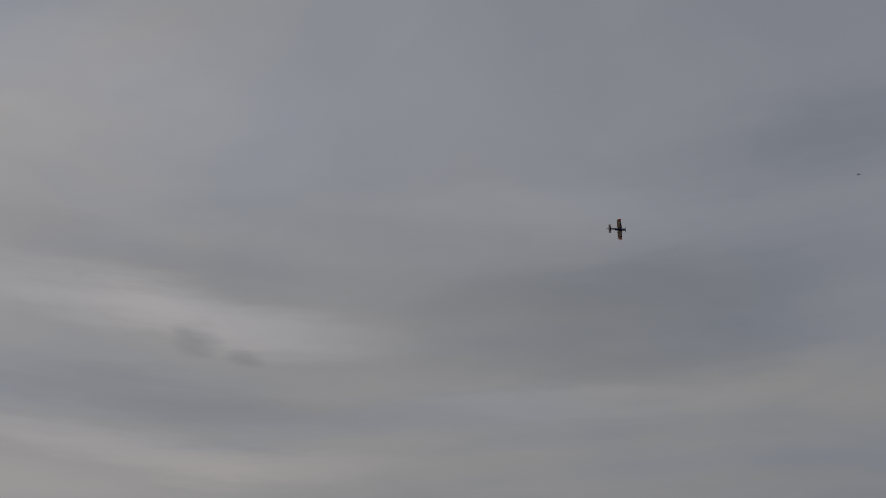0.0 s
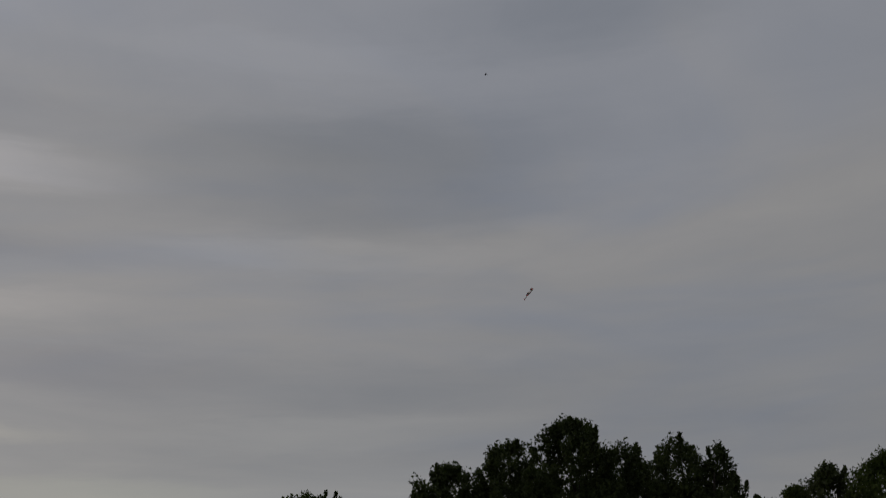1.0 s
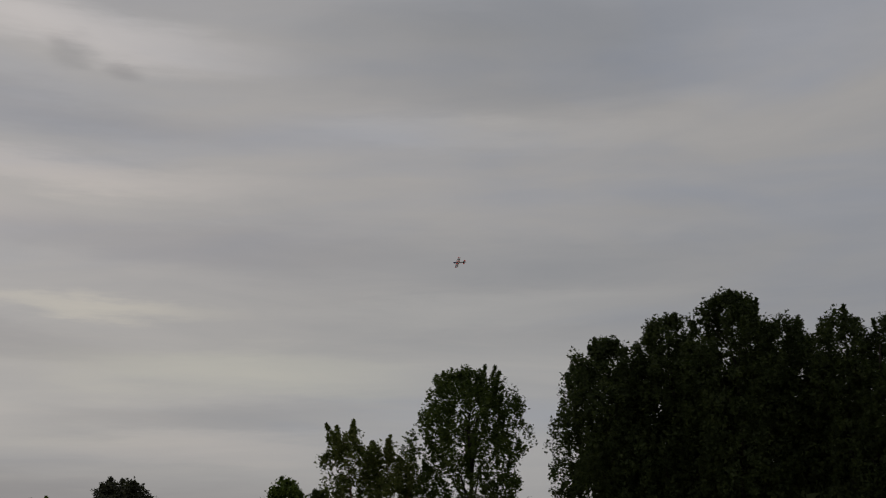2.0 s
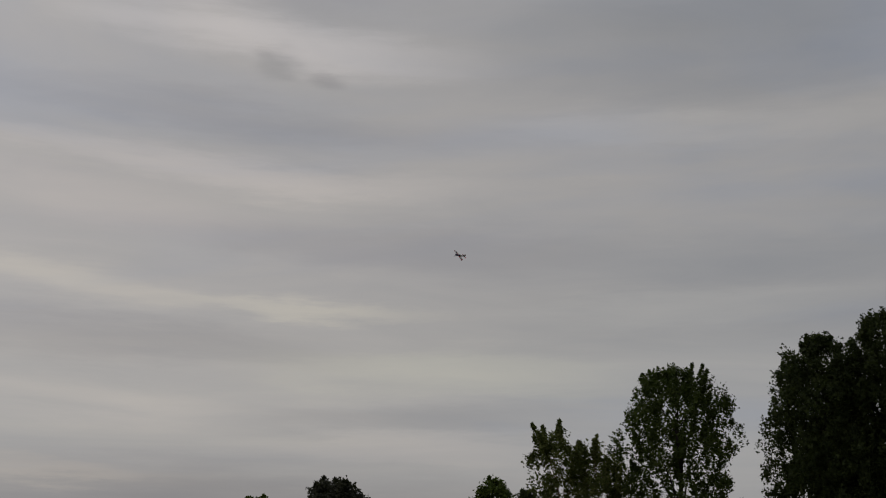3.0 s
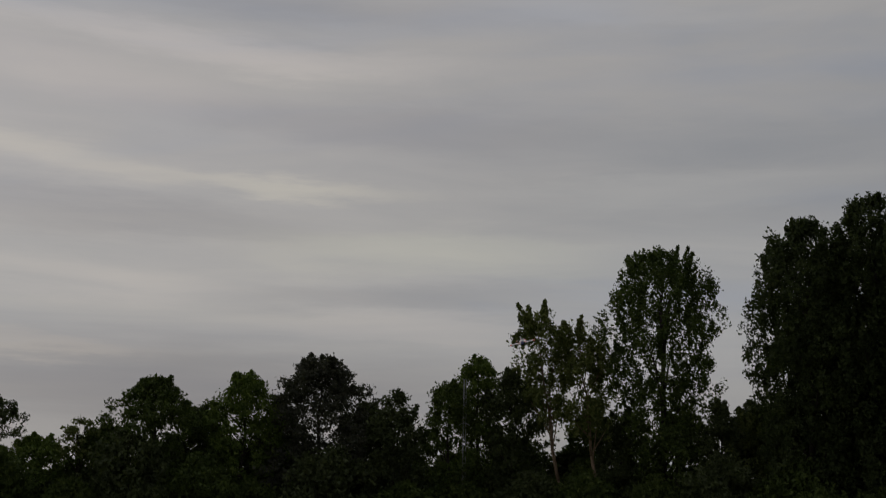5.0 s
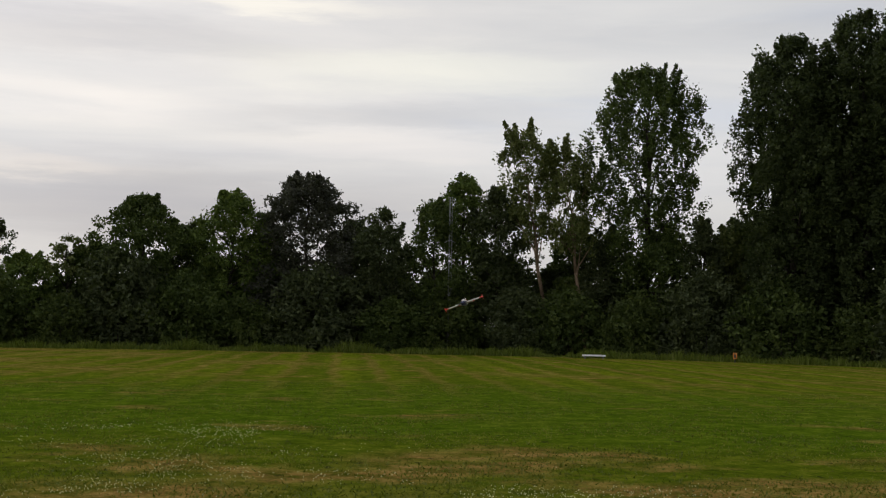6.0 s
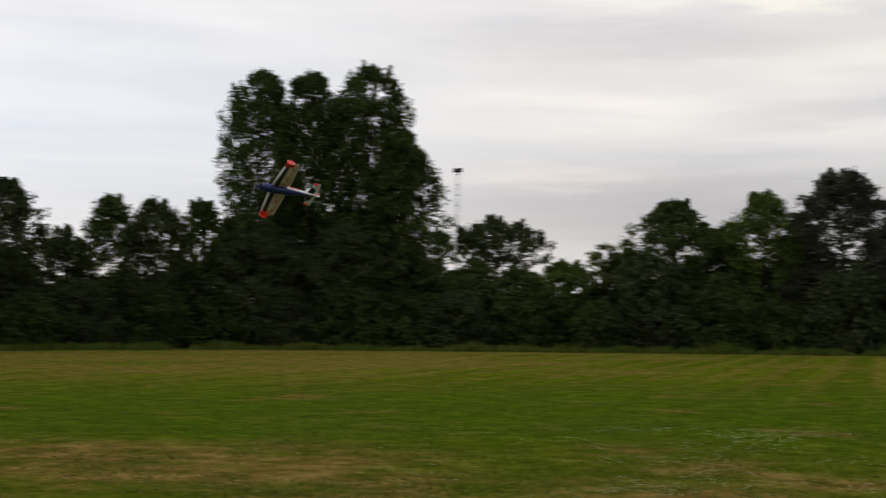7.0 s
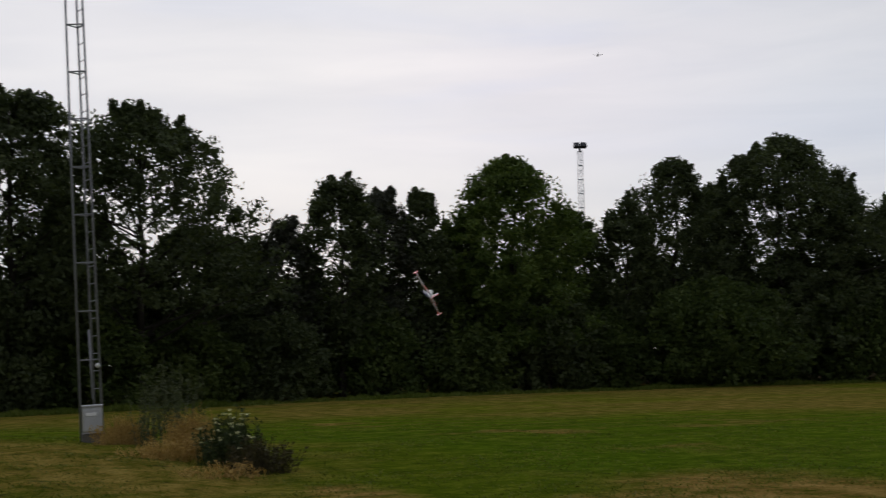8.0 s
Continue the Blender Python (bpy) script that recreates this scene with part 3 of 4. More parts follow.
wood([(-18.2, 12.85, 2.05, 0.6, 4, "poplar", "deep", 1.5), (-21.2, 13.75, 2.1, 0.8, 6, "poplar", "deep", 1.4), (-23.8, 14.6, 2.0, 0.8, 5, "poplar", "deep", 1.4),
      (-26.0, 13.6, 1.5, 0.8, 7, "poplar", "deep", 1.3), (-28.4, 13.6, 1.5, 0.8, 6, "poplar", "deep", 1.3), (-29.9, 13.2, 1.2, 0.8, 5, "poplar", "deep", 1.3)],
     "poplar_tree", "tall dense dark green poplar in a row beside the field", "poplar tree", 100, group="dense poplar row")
wood([(-31.9, 10.8, 1.4, 0, 4, "round", "dark", 1.2), (-33.3, 10.9, 1.3, 0, 5, "round", "green", 1.2), (-34.8, 11.8, 1.5, 0, 5, "poplar", "dark", 1.2),
      (-37.3, 12.2, 2.0, 0, 4, "poplar", "green", 1.1), (-40.6, 12.0, 2.2, 0, 5, "round", "dark", 1.0)],
     "broadleaf_tree", "dark broadleaf tree crowded against the poplars", "tree", 130, group="trees beyond the poplars")
wood([(-11.9, 11.75, 2.3, 2.4, 6, "lone", "green", 1.1)], "poplar_tree", "single tall poplar with rounded airy crown and bare lower trunk", "poplar tree", 150, limbs=30)
wood([(-7.75, 9.1, 0.9, 3.9, 4, "aspen", "pale", 1.5), (-9.4, 8.5, 0.95, 3.3, 4, "aspen", "pale", 1.5)],
     "aspen_tree", "slender aspen with pale leaves and a leaning pinkish trunk", "aspen tree", 160, bark=MAT_PALE_BARK, lean=-0.13, limbs=22)
wood([(-14.4, 4.9, 0.9, 0, 5, "round", "dark", 1.3), (-15.6, 4.7, 0.9, 0, 6, "round", "pale", 1.2), (-10.2, 4.6, 1.2, 0, 6, "round", "dark", 1.2), (-12.6, 4.3, 1.4, 0, 5, "round", "green", 1.2),
      (-8.9, 5.0, 0.9, 0, 8, "round", "green", 1.2)],
     "broadleaf_tree", "low broadleaf tree filling the gap between taller ones", "tree", 170, group="lower trees")
wood([(-2.6, 5.8, 1.2, 0.4, 4, "round", "green", 1.1), (-3.85, 6.95, 1.15, 0.4, 6, "round", "fresh", 1.0), (-5.4, 6.3, 1.35, 0.4, 5, "round", "dark", 1.2), (-0.2, 5.35, 1.2, 0.4, 4, "round", "dark", 1.5),
      (3.1, 6.8, 2.0, 0.7, 5, "open", "plum", 1.5), (6.4, 5.95, 1.55, 0.5, 5, "round", "fresh", 1.2), (10.2, 5.5, 2.0, 0.4, 5, "round", "green", 1.4)],
     "alder_tree", "medium broadleaf tree with dense rounded crown along the field", "tree", 180, group="field edge trees")
wood([(8.3, 4.3, 1.2, 0.2, 7, "round", "dark", 1.2), (1.0, 4.7, 1.3, 0.2, 8, "round", "dark", 1.2), (4.9, 4.6, 1.2, 0.2, 8, "round", "dark", 1.1), (12.3, 3.4, 1.2, 0, 5, "round", "green", 1.3), (14.9, 2.9, 1.4, 0, 5, "round", "fresh", 1.3), (17.0, 2.6, 1.3, 0, 5, "round", "green", 1.3)],
     "broadleaf_tree", "low broadleaf tree filling the gap between taller ones", "tree", 200, group="lower trees")
wood([(13.3, 3.75, 0.8, 2.0, 4, "sparse", "pale", 1.6)], "young_tree", "thin young tree with few pale leaves on bare twigs", "tree", 215, limbs=30)
wood([(18.0, 4.8, 1.9, 2.6, 12, "open", "dark", 1.5)], "oak_tree", "flat-topped tree with an airy crown over open limbs", "tree", 220, limbs=26)
wood([(22.2, 8.55, 1.95, 0.5, 5, "cone", "green", 1.3), (23.8, 11.65, 1.6, 1.6, 6, "poplar", "green", 1.5), (26.3, 11.2, 1.4, 1.6, 7, "poplar", "green", 1.4), (28.5, 11.25, 1.5, 1.6, 6, "poplar", "green", 1.4)],
     "poplar_tree", "tall poplar with broken crown in a close group", "poplar tree", 230, group="poplar group", limbs=26)
wood([(24.6, 4.6, 2.0, 0, 4, "round", "dark", 1.2), (28.4, 4.5, 2.0, 0, 4, "round", "dark", 1.2), (31.0, 5.5, 1.0, 0.2, 5, "round", "green", 1.2), (33.0, 5.55, 1.2, 0.3, 4, "round", "dark", 1.2), (34.9, 5.55, 1.2, 0.3, 5, "round", "green", 1.1),
      (36.8, 4.2, 1.0, 0.2, 6, "round", "dark", 1.2), (39.3, 6.2, 1.5, 0.2, 4, "round", "dark", 1.2), (41.2, 6.0, 1.4, 0.2, 5, "round", "green", 1.2)],
     "broadleaf_tree", "medium dark broadleaf tree in the wood's edge", "tree", 240, group="wood edge trees")
wood([(44.6, 7.7, 3.0, 0.2, 4, "cone", "dark", 1.3), (47.4, 6.6, 1.7, 0.2, 5, "round", "dark", 1.3), (49.7, 7.4, 1.8, 0.2, 5, "round", "dark", 1.3), (52.0, 9.35, 4.4, 0.2, 5, "cone", "dark", 1.2),
      (56.5, 8.65, 1.9, 0.4, 5, "round", "dark", 1.1), (58.7, 7.2, 1.3, 0.3, 4, "round", "dark", 1.2), (54.6, 7.6, 1.3, 0.3, 6, "round", "dark", 1.2), (61.1, 6.7, 1.4, 0.2, 6, "round", "green", 1.2)],
     "broadleaf_tree", "large dark broadleaf tree with peaked crown", "tree", 260, group="dark wood trees")
wood([(63.7, 9.05, 2.5, 0.4, 4, "round", "fresh", 1.6)], "lime_tree", "lime tree with fresh yellowish green leaves", "tree", 280, limbs=22)
wood([(67.8, 7.6, 1.2, 0.3, 5, "round", "dark", 1.2), (69.4, 7.75, 1.5, 0.3, 6, "round", "plum", 1.2), (71.3, 8.45, 1.6, 0.3, 4, "round", "dark", 1.2), (73.7, 6.4, 1.4, 0.2, 6, "round", "plum", 1.2), (66.0, 6.6, 1.3, 0.2, 7, "round", "dark", 1.2), (75.8, 5.8, 1.3, 0.2, 7, "round", "dark", 1.2)],
     "broadleaf_tree", "medium dark broadleaf tree in the wood's edge", "tree", 290, group="wood edge trees")
wood([(80.0, 11.3, 5.2, 2.2, 3, "cone", "dark", 0.72), (85.4, 12.1, 2.9, 1.0, 3, "open", "dark", 1.35), (91.5, 12.0, 3.4, 0.5, 3, "round", "dark", 1.2), (83.0, 7.5, 2.0, 0.3, 6, "round", "dark", 1.3), (77.8, 6.2, 2.2, 0.2, 6, "round", "dark", 1.3)],
     "maple_tree", "big near broadleaf tree with layered dark boughs", "tree", 310, group="big near trees", limbs=34)
wood([(55.1, 3.35, 3.0, -1.0, 1.2, "bush", "green", 2.4)], "willow_bush", "large domed dull green bush before the wood", "bush", 330)


def backing():
    """The depth of the wood: plain trees behind the first row, lower than it."""
    rng = np.random.default_rng(8)
    line_az = [-42, -36, -31, -29, -24, -18, -16.5, -14.5, -10, -5, 0, 5, 10, 13, 16, 20, 24, 29, 31, 36.8, 40, 44.5, 48, 52, 57, 61, 64, 71, 74.5, 79, 85, 95]
    line_el = [12, 11.5, 11, 13, 14, 12, 6, 4.6, 5, 6, 5, 6, 5.2, 3, 2.6, 5, 10, 10, 5.4, 4, 6, 7.2, 6.8, 8.8, 8, 6.8, 8.4, 7.6, 5.8, 9.5, 11, 11]
    kinds = [tree("broadleaf_tree", "shaded broadleaf tree deeper in the wood", "tree", 600 + k, (0, 0), 8.0, 2.7, 0.5, "round", ("dark", "green")[k % 2], 0.75, group="inner wood trees", limbs=8, leaf_size=0.30, bulk=1.5, leaf_rate=16) for k in range(5)]
    az, i = -42.0, 0
    while az < 95:
        d = edge(az) + rng.uniform(9.5, 12.5)
        up = (EYE + d * math.tan(radians(float(np.interp(az, line_az, line_el)) * (rng.uniform(0.78, 0.88) if az < -16 else rng.uniform(0.48, 0.58) if 20 < az < 76 else rng.uniform(0.44, 0.56))))) / 8.0
        x, y = spread(az, d)
        k = kinds[i % 5]
        k.scale = (0.85 + 0.25 * up,) * 2 + (up,)
        m = pose(x, y, 0, 0, 0, rng.uniform(0, 360))
        if i < 5:
            k.matrix_basis = m @ Matrix.Diagonal((*k.scale, 1))
        else:
            copy_thing(k, m)
        i += 1
        az += math.degrees(3.7 / d)


backing()


# undergrowth: a few shrubs, repeated all along the edge of the wood
def undergrowth():
    rng = np.random.default_rng(5)
    kinds = []
    for k in range(6):
        s = tree("shrub", "dense dark shrub under the trees at the field's edge", "shrub", 400 + k, (0, 0), 4.2 + 0.35 * k, 2.5 + 0.15 * k, 0.1, "bush", ("scrub", "dark", "green")[k % 3], 1.35, group="undergrowth", leaf_size=0.19, bulk=1.15, limbs=9, leaf_rate=20)
        kinds.append(s)
    az, first, i = -41.0, True, 0
    while az < 94:
        for off in (4.4, 8.2):
            d = edge(az) + off + rng.uniform(-0.6, 0.8)
            x, y = spread(az + rng.uniform(-0.5, 0.5), d)
            m = pose(x, y, swell(x, y) - 0.1, 0, 0, rng.uniform(0, 360))
            s = kinds[i % 6]
            size = rng.uniform(0.72, 1.05)
            s.scale = (size, size, size * rng.uniform(0.85, 1.1))
            if i < 6:
                s.matrix_basis = m @ Matrix.Diagonal((*s.scale, 1))
            else:
                copy_thing(s, m)
            i += 1
        az += math.degrees(3.6 / edge(az))


undergrowth()


# ---------------------------------------------------------------- grasses
def blades(rng, x, y, z, width, height, lean=0.5):
    n = len(x)
    a = rng.uniform(0, 2 * np.pi, n)
    root = np.stack([x, y, z], 1)
    side = np.stack([np.cos(a), np.sin(a), np.zeros(n)], 1) * (width * rng.uniform(0.6, 1.3, n))[:, None]
    tip = np.stack([rng.normal(0, lean, n), rng.normal(0, lean, n), np.ones(n)], 1) * (height * rng.uniform(0.5, 1.25, n))[:, None]
    return np.stack([root - side, root + side, root + tip], 1)


def verge():
    rng = np.random.default_rng(21)
    n = 42000
    az = rng.uniform(-41, 94, n)
    low = np.where(az > 46, 0.45, 1.0) * np.clip([0.62 + 0.75 * noise.noise((a * 0.55, 1.0, 4.0)) + 0.35 * noise.noise((a * 2.6, 7.0, 1.0)) for a in az], 0.16, 1.1)
    d = np.array([edge(a) for a in az]) + rng.uniform(0, 1, n) ** 1.2 * 3.2
    x, y = -d * np.sin(np.radians(az)), d * np.cos(np.radians(az))
    me = quads_mesh("verge", blades(rng, x, y, np.zeros(n) - 0.03, 0.05, 0.62 * low, 0.35), 3)
    tagged(part("verge", me, MAT_VERGE), "strip of long unmown grass before the wood", "long grass", kind="stuff")


def lawn():
    rng = np.random.default_rng(22)
    n = 190000
    az = rng.uniform(-24, 92, n)
    d = 9.6 + rng.uniform(0, 1, n) ** 1.5 * 26
    x, y = -d * np.sin(np.radians(az)), d * np.cos(np.radians(az))
    keep = np.sin(x * 1.3 + 2 * np.sin(y * 0.7)) + np.sin(y * 1.7 + 2 * np.sin(x * 0.9 + 1)) + rng.normal(0, 0.8, n) > -0.3
    x, y = x[keep], y[keep]
    z = np.array([swell(p, q) for p, q in zip(x, y)]) - 0.006
    me = quads_mesh("lawn_grass", blades(rng, x, y, z, 0.012, 0.034, 0.8), 3)
    tagged(part("lawn_grass", me, MAT_BLADE), "short uneven blades of the mown lawn", "grass", kind="stuff")


def clover():
    rng = np.random.default_rng(23)
    pts = []
    for az, d, wa, wd, n in ((9.5, 18.5, 3.6, 0.9, 1300), (9.0, 14.6, 5.0, 1.4, 1100), (12.5, 12.3, 2.5, 0.8, 420), (-7.0, 12.2, 4.5, 0.7, 800), (-1.0, 13.0, 4.0, 1.4, 260), (24, 14.5, 9.0, 1.8, 300)):
        pts.append(np.stack([rng.normal(az, wa, n), rng.normal(d, wd, n)], 1))
    pts = np.concatenate(pts)
    x, y = -pts[:, 1] * np.sin(np.radians(pts[:, 0])), pts[:, 1] * np.cos(np.radians(pts[:, 0]))
    heads = []
    for p, q in zip(x, y):
        if noise.noise((p * 0.7, q * 0.7, 6.0)) + 0.6 * noise.noise((p * 2.5, q * 2.5, 2.0)) < 0.05:
            continue
        r, z = rng.uniform(0.003, 0.0062), swell(p, q) + rng.uniform(0.03, 0.06)
        c = np.array([(r, 0, 0), (0, r, 0), (-r, 0, 0), (0, -r, 0)])
        for k in range(4):
            for s in (1, -1):
                a, b = (c[k], c[(k + 1) % 4])[::s]
                heads.append(np.array([a, b, (0, 0, s * r)]) + (p, q, z))
    tagged(part("clover_flowers", quads_mesh("clover_flowers", np.array(heads), 3), MAT_PETAL), "small white clover heads scattered in the grass", "flowers", kind="stuff")


verge()
lawn()
clover()


# ---------------------------------------------------------------- masts and small things at the field's edge
def lattice(thing, height, base, top, step, rung, leg=0.035, bar=0.014, mat=None, first=None):
    """Three tapering legs, a triangle of bars every step, and a ladder of rungs between two of the legs."""
    mat = mat or MAT_STEEL
    feet = [Vector((math.cos(radians(a)), math.sin(radians(a)), 0)) / math.sqrt(3) for a in (200, 320, 80)]

    def on(k, z):
        w = base + (top - base) * z / height
        return feet[k] * w + Vector((0, 0, z))

    for k in range(3):
        bm = bmesh.new()
        tube(bm, on(k, 0), on(k, height), leg, leg * 0.8, 8)
        part("leg", bm, mat, thing)
    z = first or step * 0.9
    while z < height:
        bm = bmesh.new()
        for k in range(3):
            tube(bm, on(k, z), on((k + 1) % 3, z), bar * 1.5, None, 5)
        part("cross_brace", bm, mat, thing)
        z += step
    z = rung
    while z < height:
        bm = bmesh.new()
        tube(bm, on(1, z), on(2, z), bar, None, 5)
        part("rung", bm, mat, thing)
        z += rung


def near_mast():
    thing = new("lattice_mast")
    x, y = spread(81.98, 25.2)
    thing.matrix_basis = pose(x, y, swell(x, y), 0, 0, 82) @ pose(0, 0, 0, 0, -2.6, 0)
    lattice(thing, 12.5, 0.40, 0.28, 0.915, 0.33, 0.024, 0.010, None, 0.62)
    bm = bmesh.new()
    box(bm, (0, 0, 0.02), (0.42, 0.62, 0.30), 0.02)
    part("footing", bm, MAT_CONCRETE, thing, "dark weathered concrete footing")
    bm = bmesh.new()
    box(bm, (0.0, -0.32, 0.43), (0.36, 0.22, 0.47), 0.02)
    cabinet = part("cabinet", bm, MAT_CABINET, thing, "grey metal switch cabinet")
    bm = bmesh.new()
    box(bm, (0.0, -0.32, 0.68), (0.39, 0.26, 0.04), 0.015)
    part("cabinet_lid", bm, MAT_CABINET, cabinet)
    bm = bmesh.new()
    box(bm, (0.0, -0.437, 0.42), (0.31, 0.02, 0.39), 0.006)
    door = part("cabinet_door", bm, MAT_CABINET, cabinet)
    bm = bmesh.new()
    box(bm, (-0.02, -0.451, 0.53), (0.19, 0.012, 0.06), 0.003)
    part("label_plate", bm, MAT_WHITE, door, "plain white label plate")
    bm = bmesh.new()
    bmesh.ops.create_uvsphere(bm, u_segments=12, v_segments=8, radius=0.045, matrix=pose(0.13, -0.20, 1.42))
    part("lamp_globe", bm, MAT_WHITE, thing, "small white globe fitting")
    bm = bmesh.new()
    tube(bm, (0.02, -0.2, 0.8), (0.0, -0.05, 2.1), 0.02, None, 6)
    part("cable_pipe", bm, MAT_STEEL, thing)
    tagged(thing, "leaning galvanised lattice mast with grey cabinet at its foot", "mast")


def flood_mast(az, top, height, turn):
    d = (height - EYE) / math.tan(radians(top))
    thing = new("floodlight_mast")
    x, y = spread(az, d)
    thing.matrix_basis = pose(x, y, 0, 0, 0, az + turn)
    lattice(thing, height - 0.5, 0.55, 0.34, 1.1, 0.8, 0.035, 0.02)
    bm = bmesh.new()
    tube(bm, (0, 0, height - 0.55), (0, 0, height - 0.1), 0.09, None, 8)
    part("head_bracket", bm, MAT_DARK_STEEL, thing)
    for s in (-1, 1):
        bm = bmesh.new()
        box(bm, (0, 0, 0), (0.46, 0.30, 0.42), 0.04)
        bmesh.ops.transform(bm, matrix=pose(0.27 * s, -0.08, height - 0.05, -32, 0, 14 * s), verts=bm.verts)
        part("floodlight", bm, MAT_DARK_STEEL, thing, "black floodlight housing tilted down")
    tagged(thing, "distant lattice floodlight mast rising behind the trees", "floodlight", group="floodlight masts")


def thin_mast():
    thing = new("antenna_mast")
    x, y = spread(-3.28, edge(-3.3) + 5.0)
    h = EYE + (edge(-3.3) + 5.0) * math.tan(radians(5.75))
    thing.matrix_basis = pose(x, y, 0, 0, 0, 20)
    lattice(thing, h, 0.20, 0.16, 1.2, 0.4, 0.013, 0.007)
    bm = bmesh.new()
    for k in range(5):
        a, b = -0.35 + k * 0.14, -0.35 + (k + 1) * 0.14
        tube(bm, (a, 0, h * 0.72 - a * a * 1.2), (b, 0, h * 0.72 - b * b * 1.2), 0.02, None, 6)
    part("curved_bracket", bm, MAT_STEEL, thing)
    tagged(thing, "thin pale lattice mast standing before the trees", "mast")


near_mast()
flood_mast(60.54, 9.35, 18.0, 10)
flood_mast(19.76, 6.85, 18.0, -20)
thin_mast()


def bench():
    """A low white board on short posts at the end of the field."""
    thing = new("low_bench")
    x, y = spread(-9.72, 69.5)
    thing.matrix_basis = pose(x, y, swell(x, y), 0, 0, -9.7)
    bm = bmesh.new()
    box(bm, (0, 0, 0.17), (1.26, 0.24, 0.09), 0.012)
    part("plank", bm, MAT_WHITE, thing)
    for s in (-0.48, 0.48):
        bm = bmesh.new()
        box(bm, (s, 0, 0.05), (0.09, 0.18, 0.16), 0.01)
        part("leg", bm, MAT_CONCRETE, thing)
    tagged(thing, "low white-painted bench board at the field's edge", "bench")


def marker():
    thing = new("orange_marker")
    x, y = spread(-15.8, 67.5)
    thing.matrix_basis = pose(x, y, swell(x, y), 0, 0, -16)
    bm = bmesh.new()
    tube(bm, (0, 0, -0.05), (0, 0, 0.24), 0.03, None, 8)
    part("post", bm, MAT_DARK_STEEL, thing)
    bm = bmesh.new()
    box(bm, (0, 0, 0.32), (0.21, 0.16, 0.32), 0.02)
    body = part("body", bm, MAT_ORANGE, thing)
    bm = bmesh.new()
    box(bm, (0, -0.085, 0.32), (0.08, 0.012, 0.18), 0.004)
    part("panel", bm, MAT_BLACK, body, "dark inset panel")
    tagged(thing, "small orange box on a post before the poplars", "marker")


bench()
marker()


# ---------------------------------------------------------------- the weedy bank by the mast
def stalk_plant(name, label, category, seed, az, d, n, wide, tall, mat, leaf=0.05, flowers=0, lean=0.14):
    rng = np.random.default_rng(seed)
    thing = new(name)
    x, y = spread(az, d)
    thing.location = (x, y, swell(x, y) - 0.02)
    bm = bmesh.new()
    quads, heads = [], []
    for i in range(n):
        a, r = rng.uniform(0, 2 * np.pi), wide * rng.uniform(0, 1) ** 0.7
        root = Vector((r * math.cos(a), r * math.sin(a), 0))
        h = tall * rng.uniform(0.55, 1.05) * (1 - 0.35 * r / wide)
        tip = root + Vector((rng.normal(0, lean), rng.normal(0, lean), 1)) * h
        tube(bm, root, tip, 0.008, 0.003, 4)
        k = int(h * 26)
        s = rng.uniform(0.12, 1.0, k)
        mid = np.array(root)[None] * (1 - s)[:, None] + np.array(tip)[None] * s[:, None]
        quads.append(leaves(rng, mid, np.full(k, 0.07), 1, leaf * 1.6))
        if i < flowers:
            heads.append(np.array(tip))
    tagged(part("tuft", bm, mat, thing), kind="stuff")
    part("foliage", quads_mesh("foliage", np.concatenate(quads), 3), mat, thing)
    if heads:
        part("flower_head", quads_mesh("flower_head", leaves(rng, np.array(heads), np.full(len(heads), 0.05), 14, 0.022, 0.3), 3), MAT_PETAL, thing, "flat white flower heads")
    return tagged(thing, label, category)


stalk_plant("mugwort", "tall grey-green mugwort growing on the bank", "weed", 501, 78.9, 23.4, 70, 0.62, 1.75, MAT_WEED, 0.024, 0, 0.10)
stalk_plant("dry_grass", "tuft of tall orange-dry grass beside the mast", "dry grass", 502, 80.7, 24.0, 260, 0.55, 0.60, MAT_STRAW, 0.018, 0, 0.22)
stalk_plant("dry_grass", "tall orange-dry grass standing before the mugwort", "dry grass", 508, 77.9, 22.0, 260, 0.45, 0.85, MAT_STRAW, 0.018, 0, 0.20)
stalk_plant("dry_dock", "rust-brown dry dock and grass on the bank", "dry grass", 503, 78.3, 20.6, 150, 0.60, 0.50, MAT_STRAW, 0.022, 0, 0.25)
stalk_plant("yarrow_bush", "dark green weed clump with flat white flowers", "weed", 504, 76.2, 19.8, 170, 0.50, 0.92, MAT_LEAF["deep"], 0.028, 40)
stalk_plant("weed_clump", "low red-brown weeds spilling over the bank's end", "weed", 505, 74.9, 19.2, 150, 0.50, 0.60, MAT_RED_WEED, 0.026, 0, 0.35)
stalk_plant("dead_weeds", "low brown dead stalks lying on the bank", "weed", 506, 76.6, 18.2, 90, 0.6, 0.24, MAT_STRAW, 0.022, 0, 0.7)
stalk_plant("dead_weeds", "low brown dead stalks lying on the bank", "weed", 507, 79.4, 21.0, 80, 0.6, 0.22, MAT_STRAW, 0.022, 0, 0.7)


# ---------------------------------------------------------------- the model aeroplane
def loft(bm, rings, cap=True):
    """Joins rings of points, each a list of the same length, into a skin."""
    made = [[bm.verts.new(p) for p in ring] for ring in rings]
    n = len(made[0])
    for a, b in zip(made, made[1:]):
        for k in range(n):
            f = bm.faces.new((a[k], a[(k + 1) % n], b[(k + 1) % n], b[k]))
            f.smooth = True
    if cap:
        bm.faces.new(made[0][::-1])
        bm.faces.new(made[-1])
    bmesh.ops.recalc_face_normals(bm, faces=bm.faces)


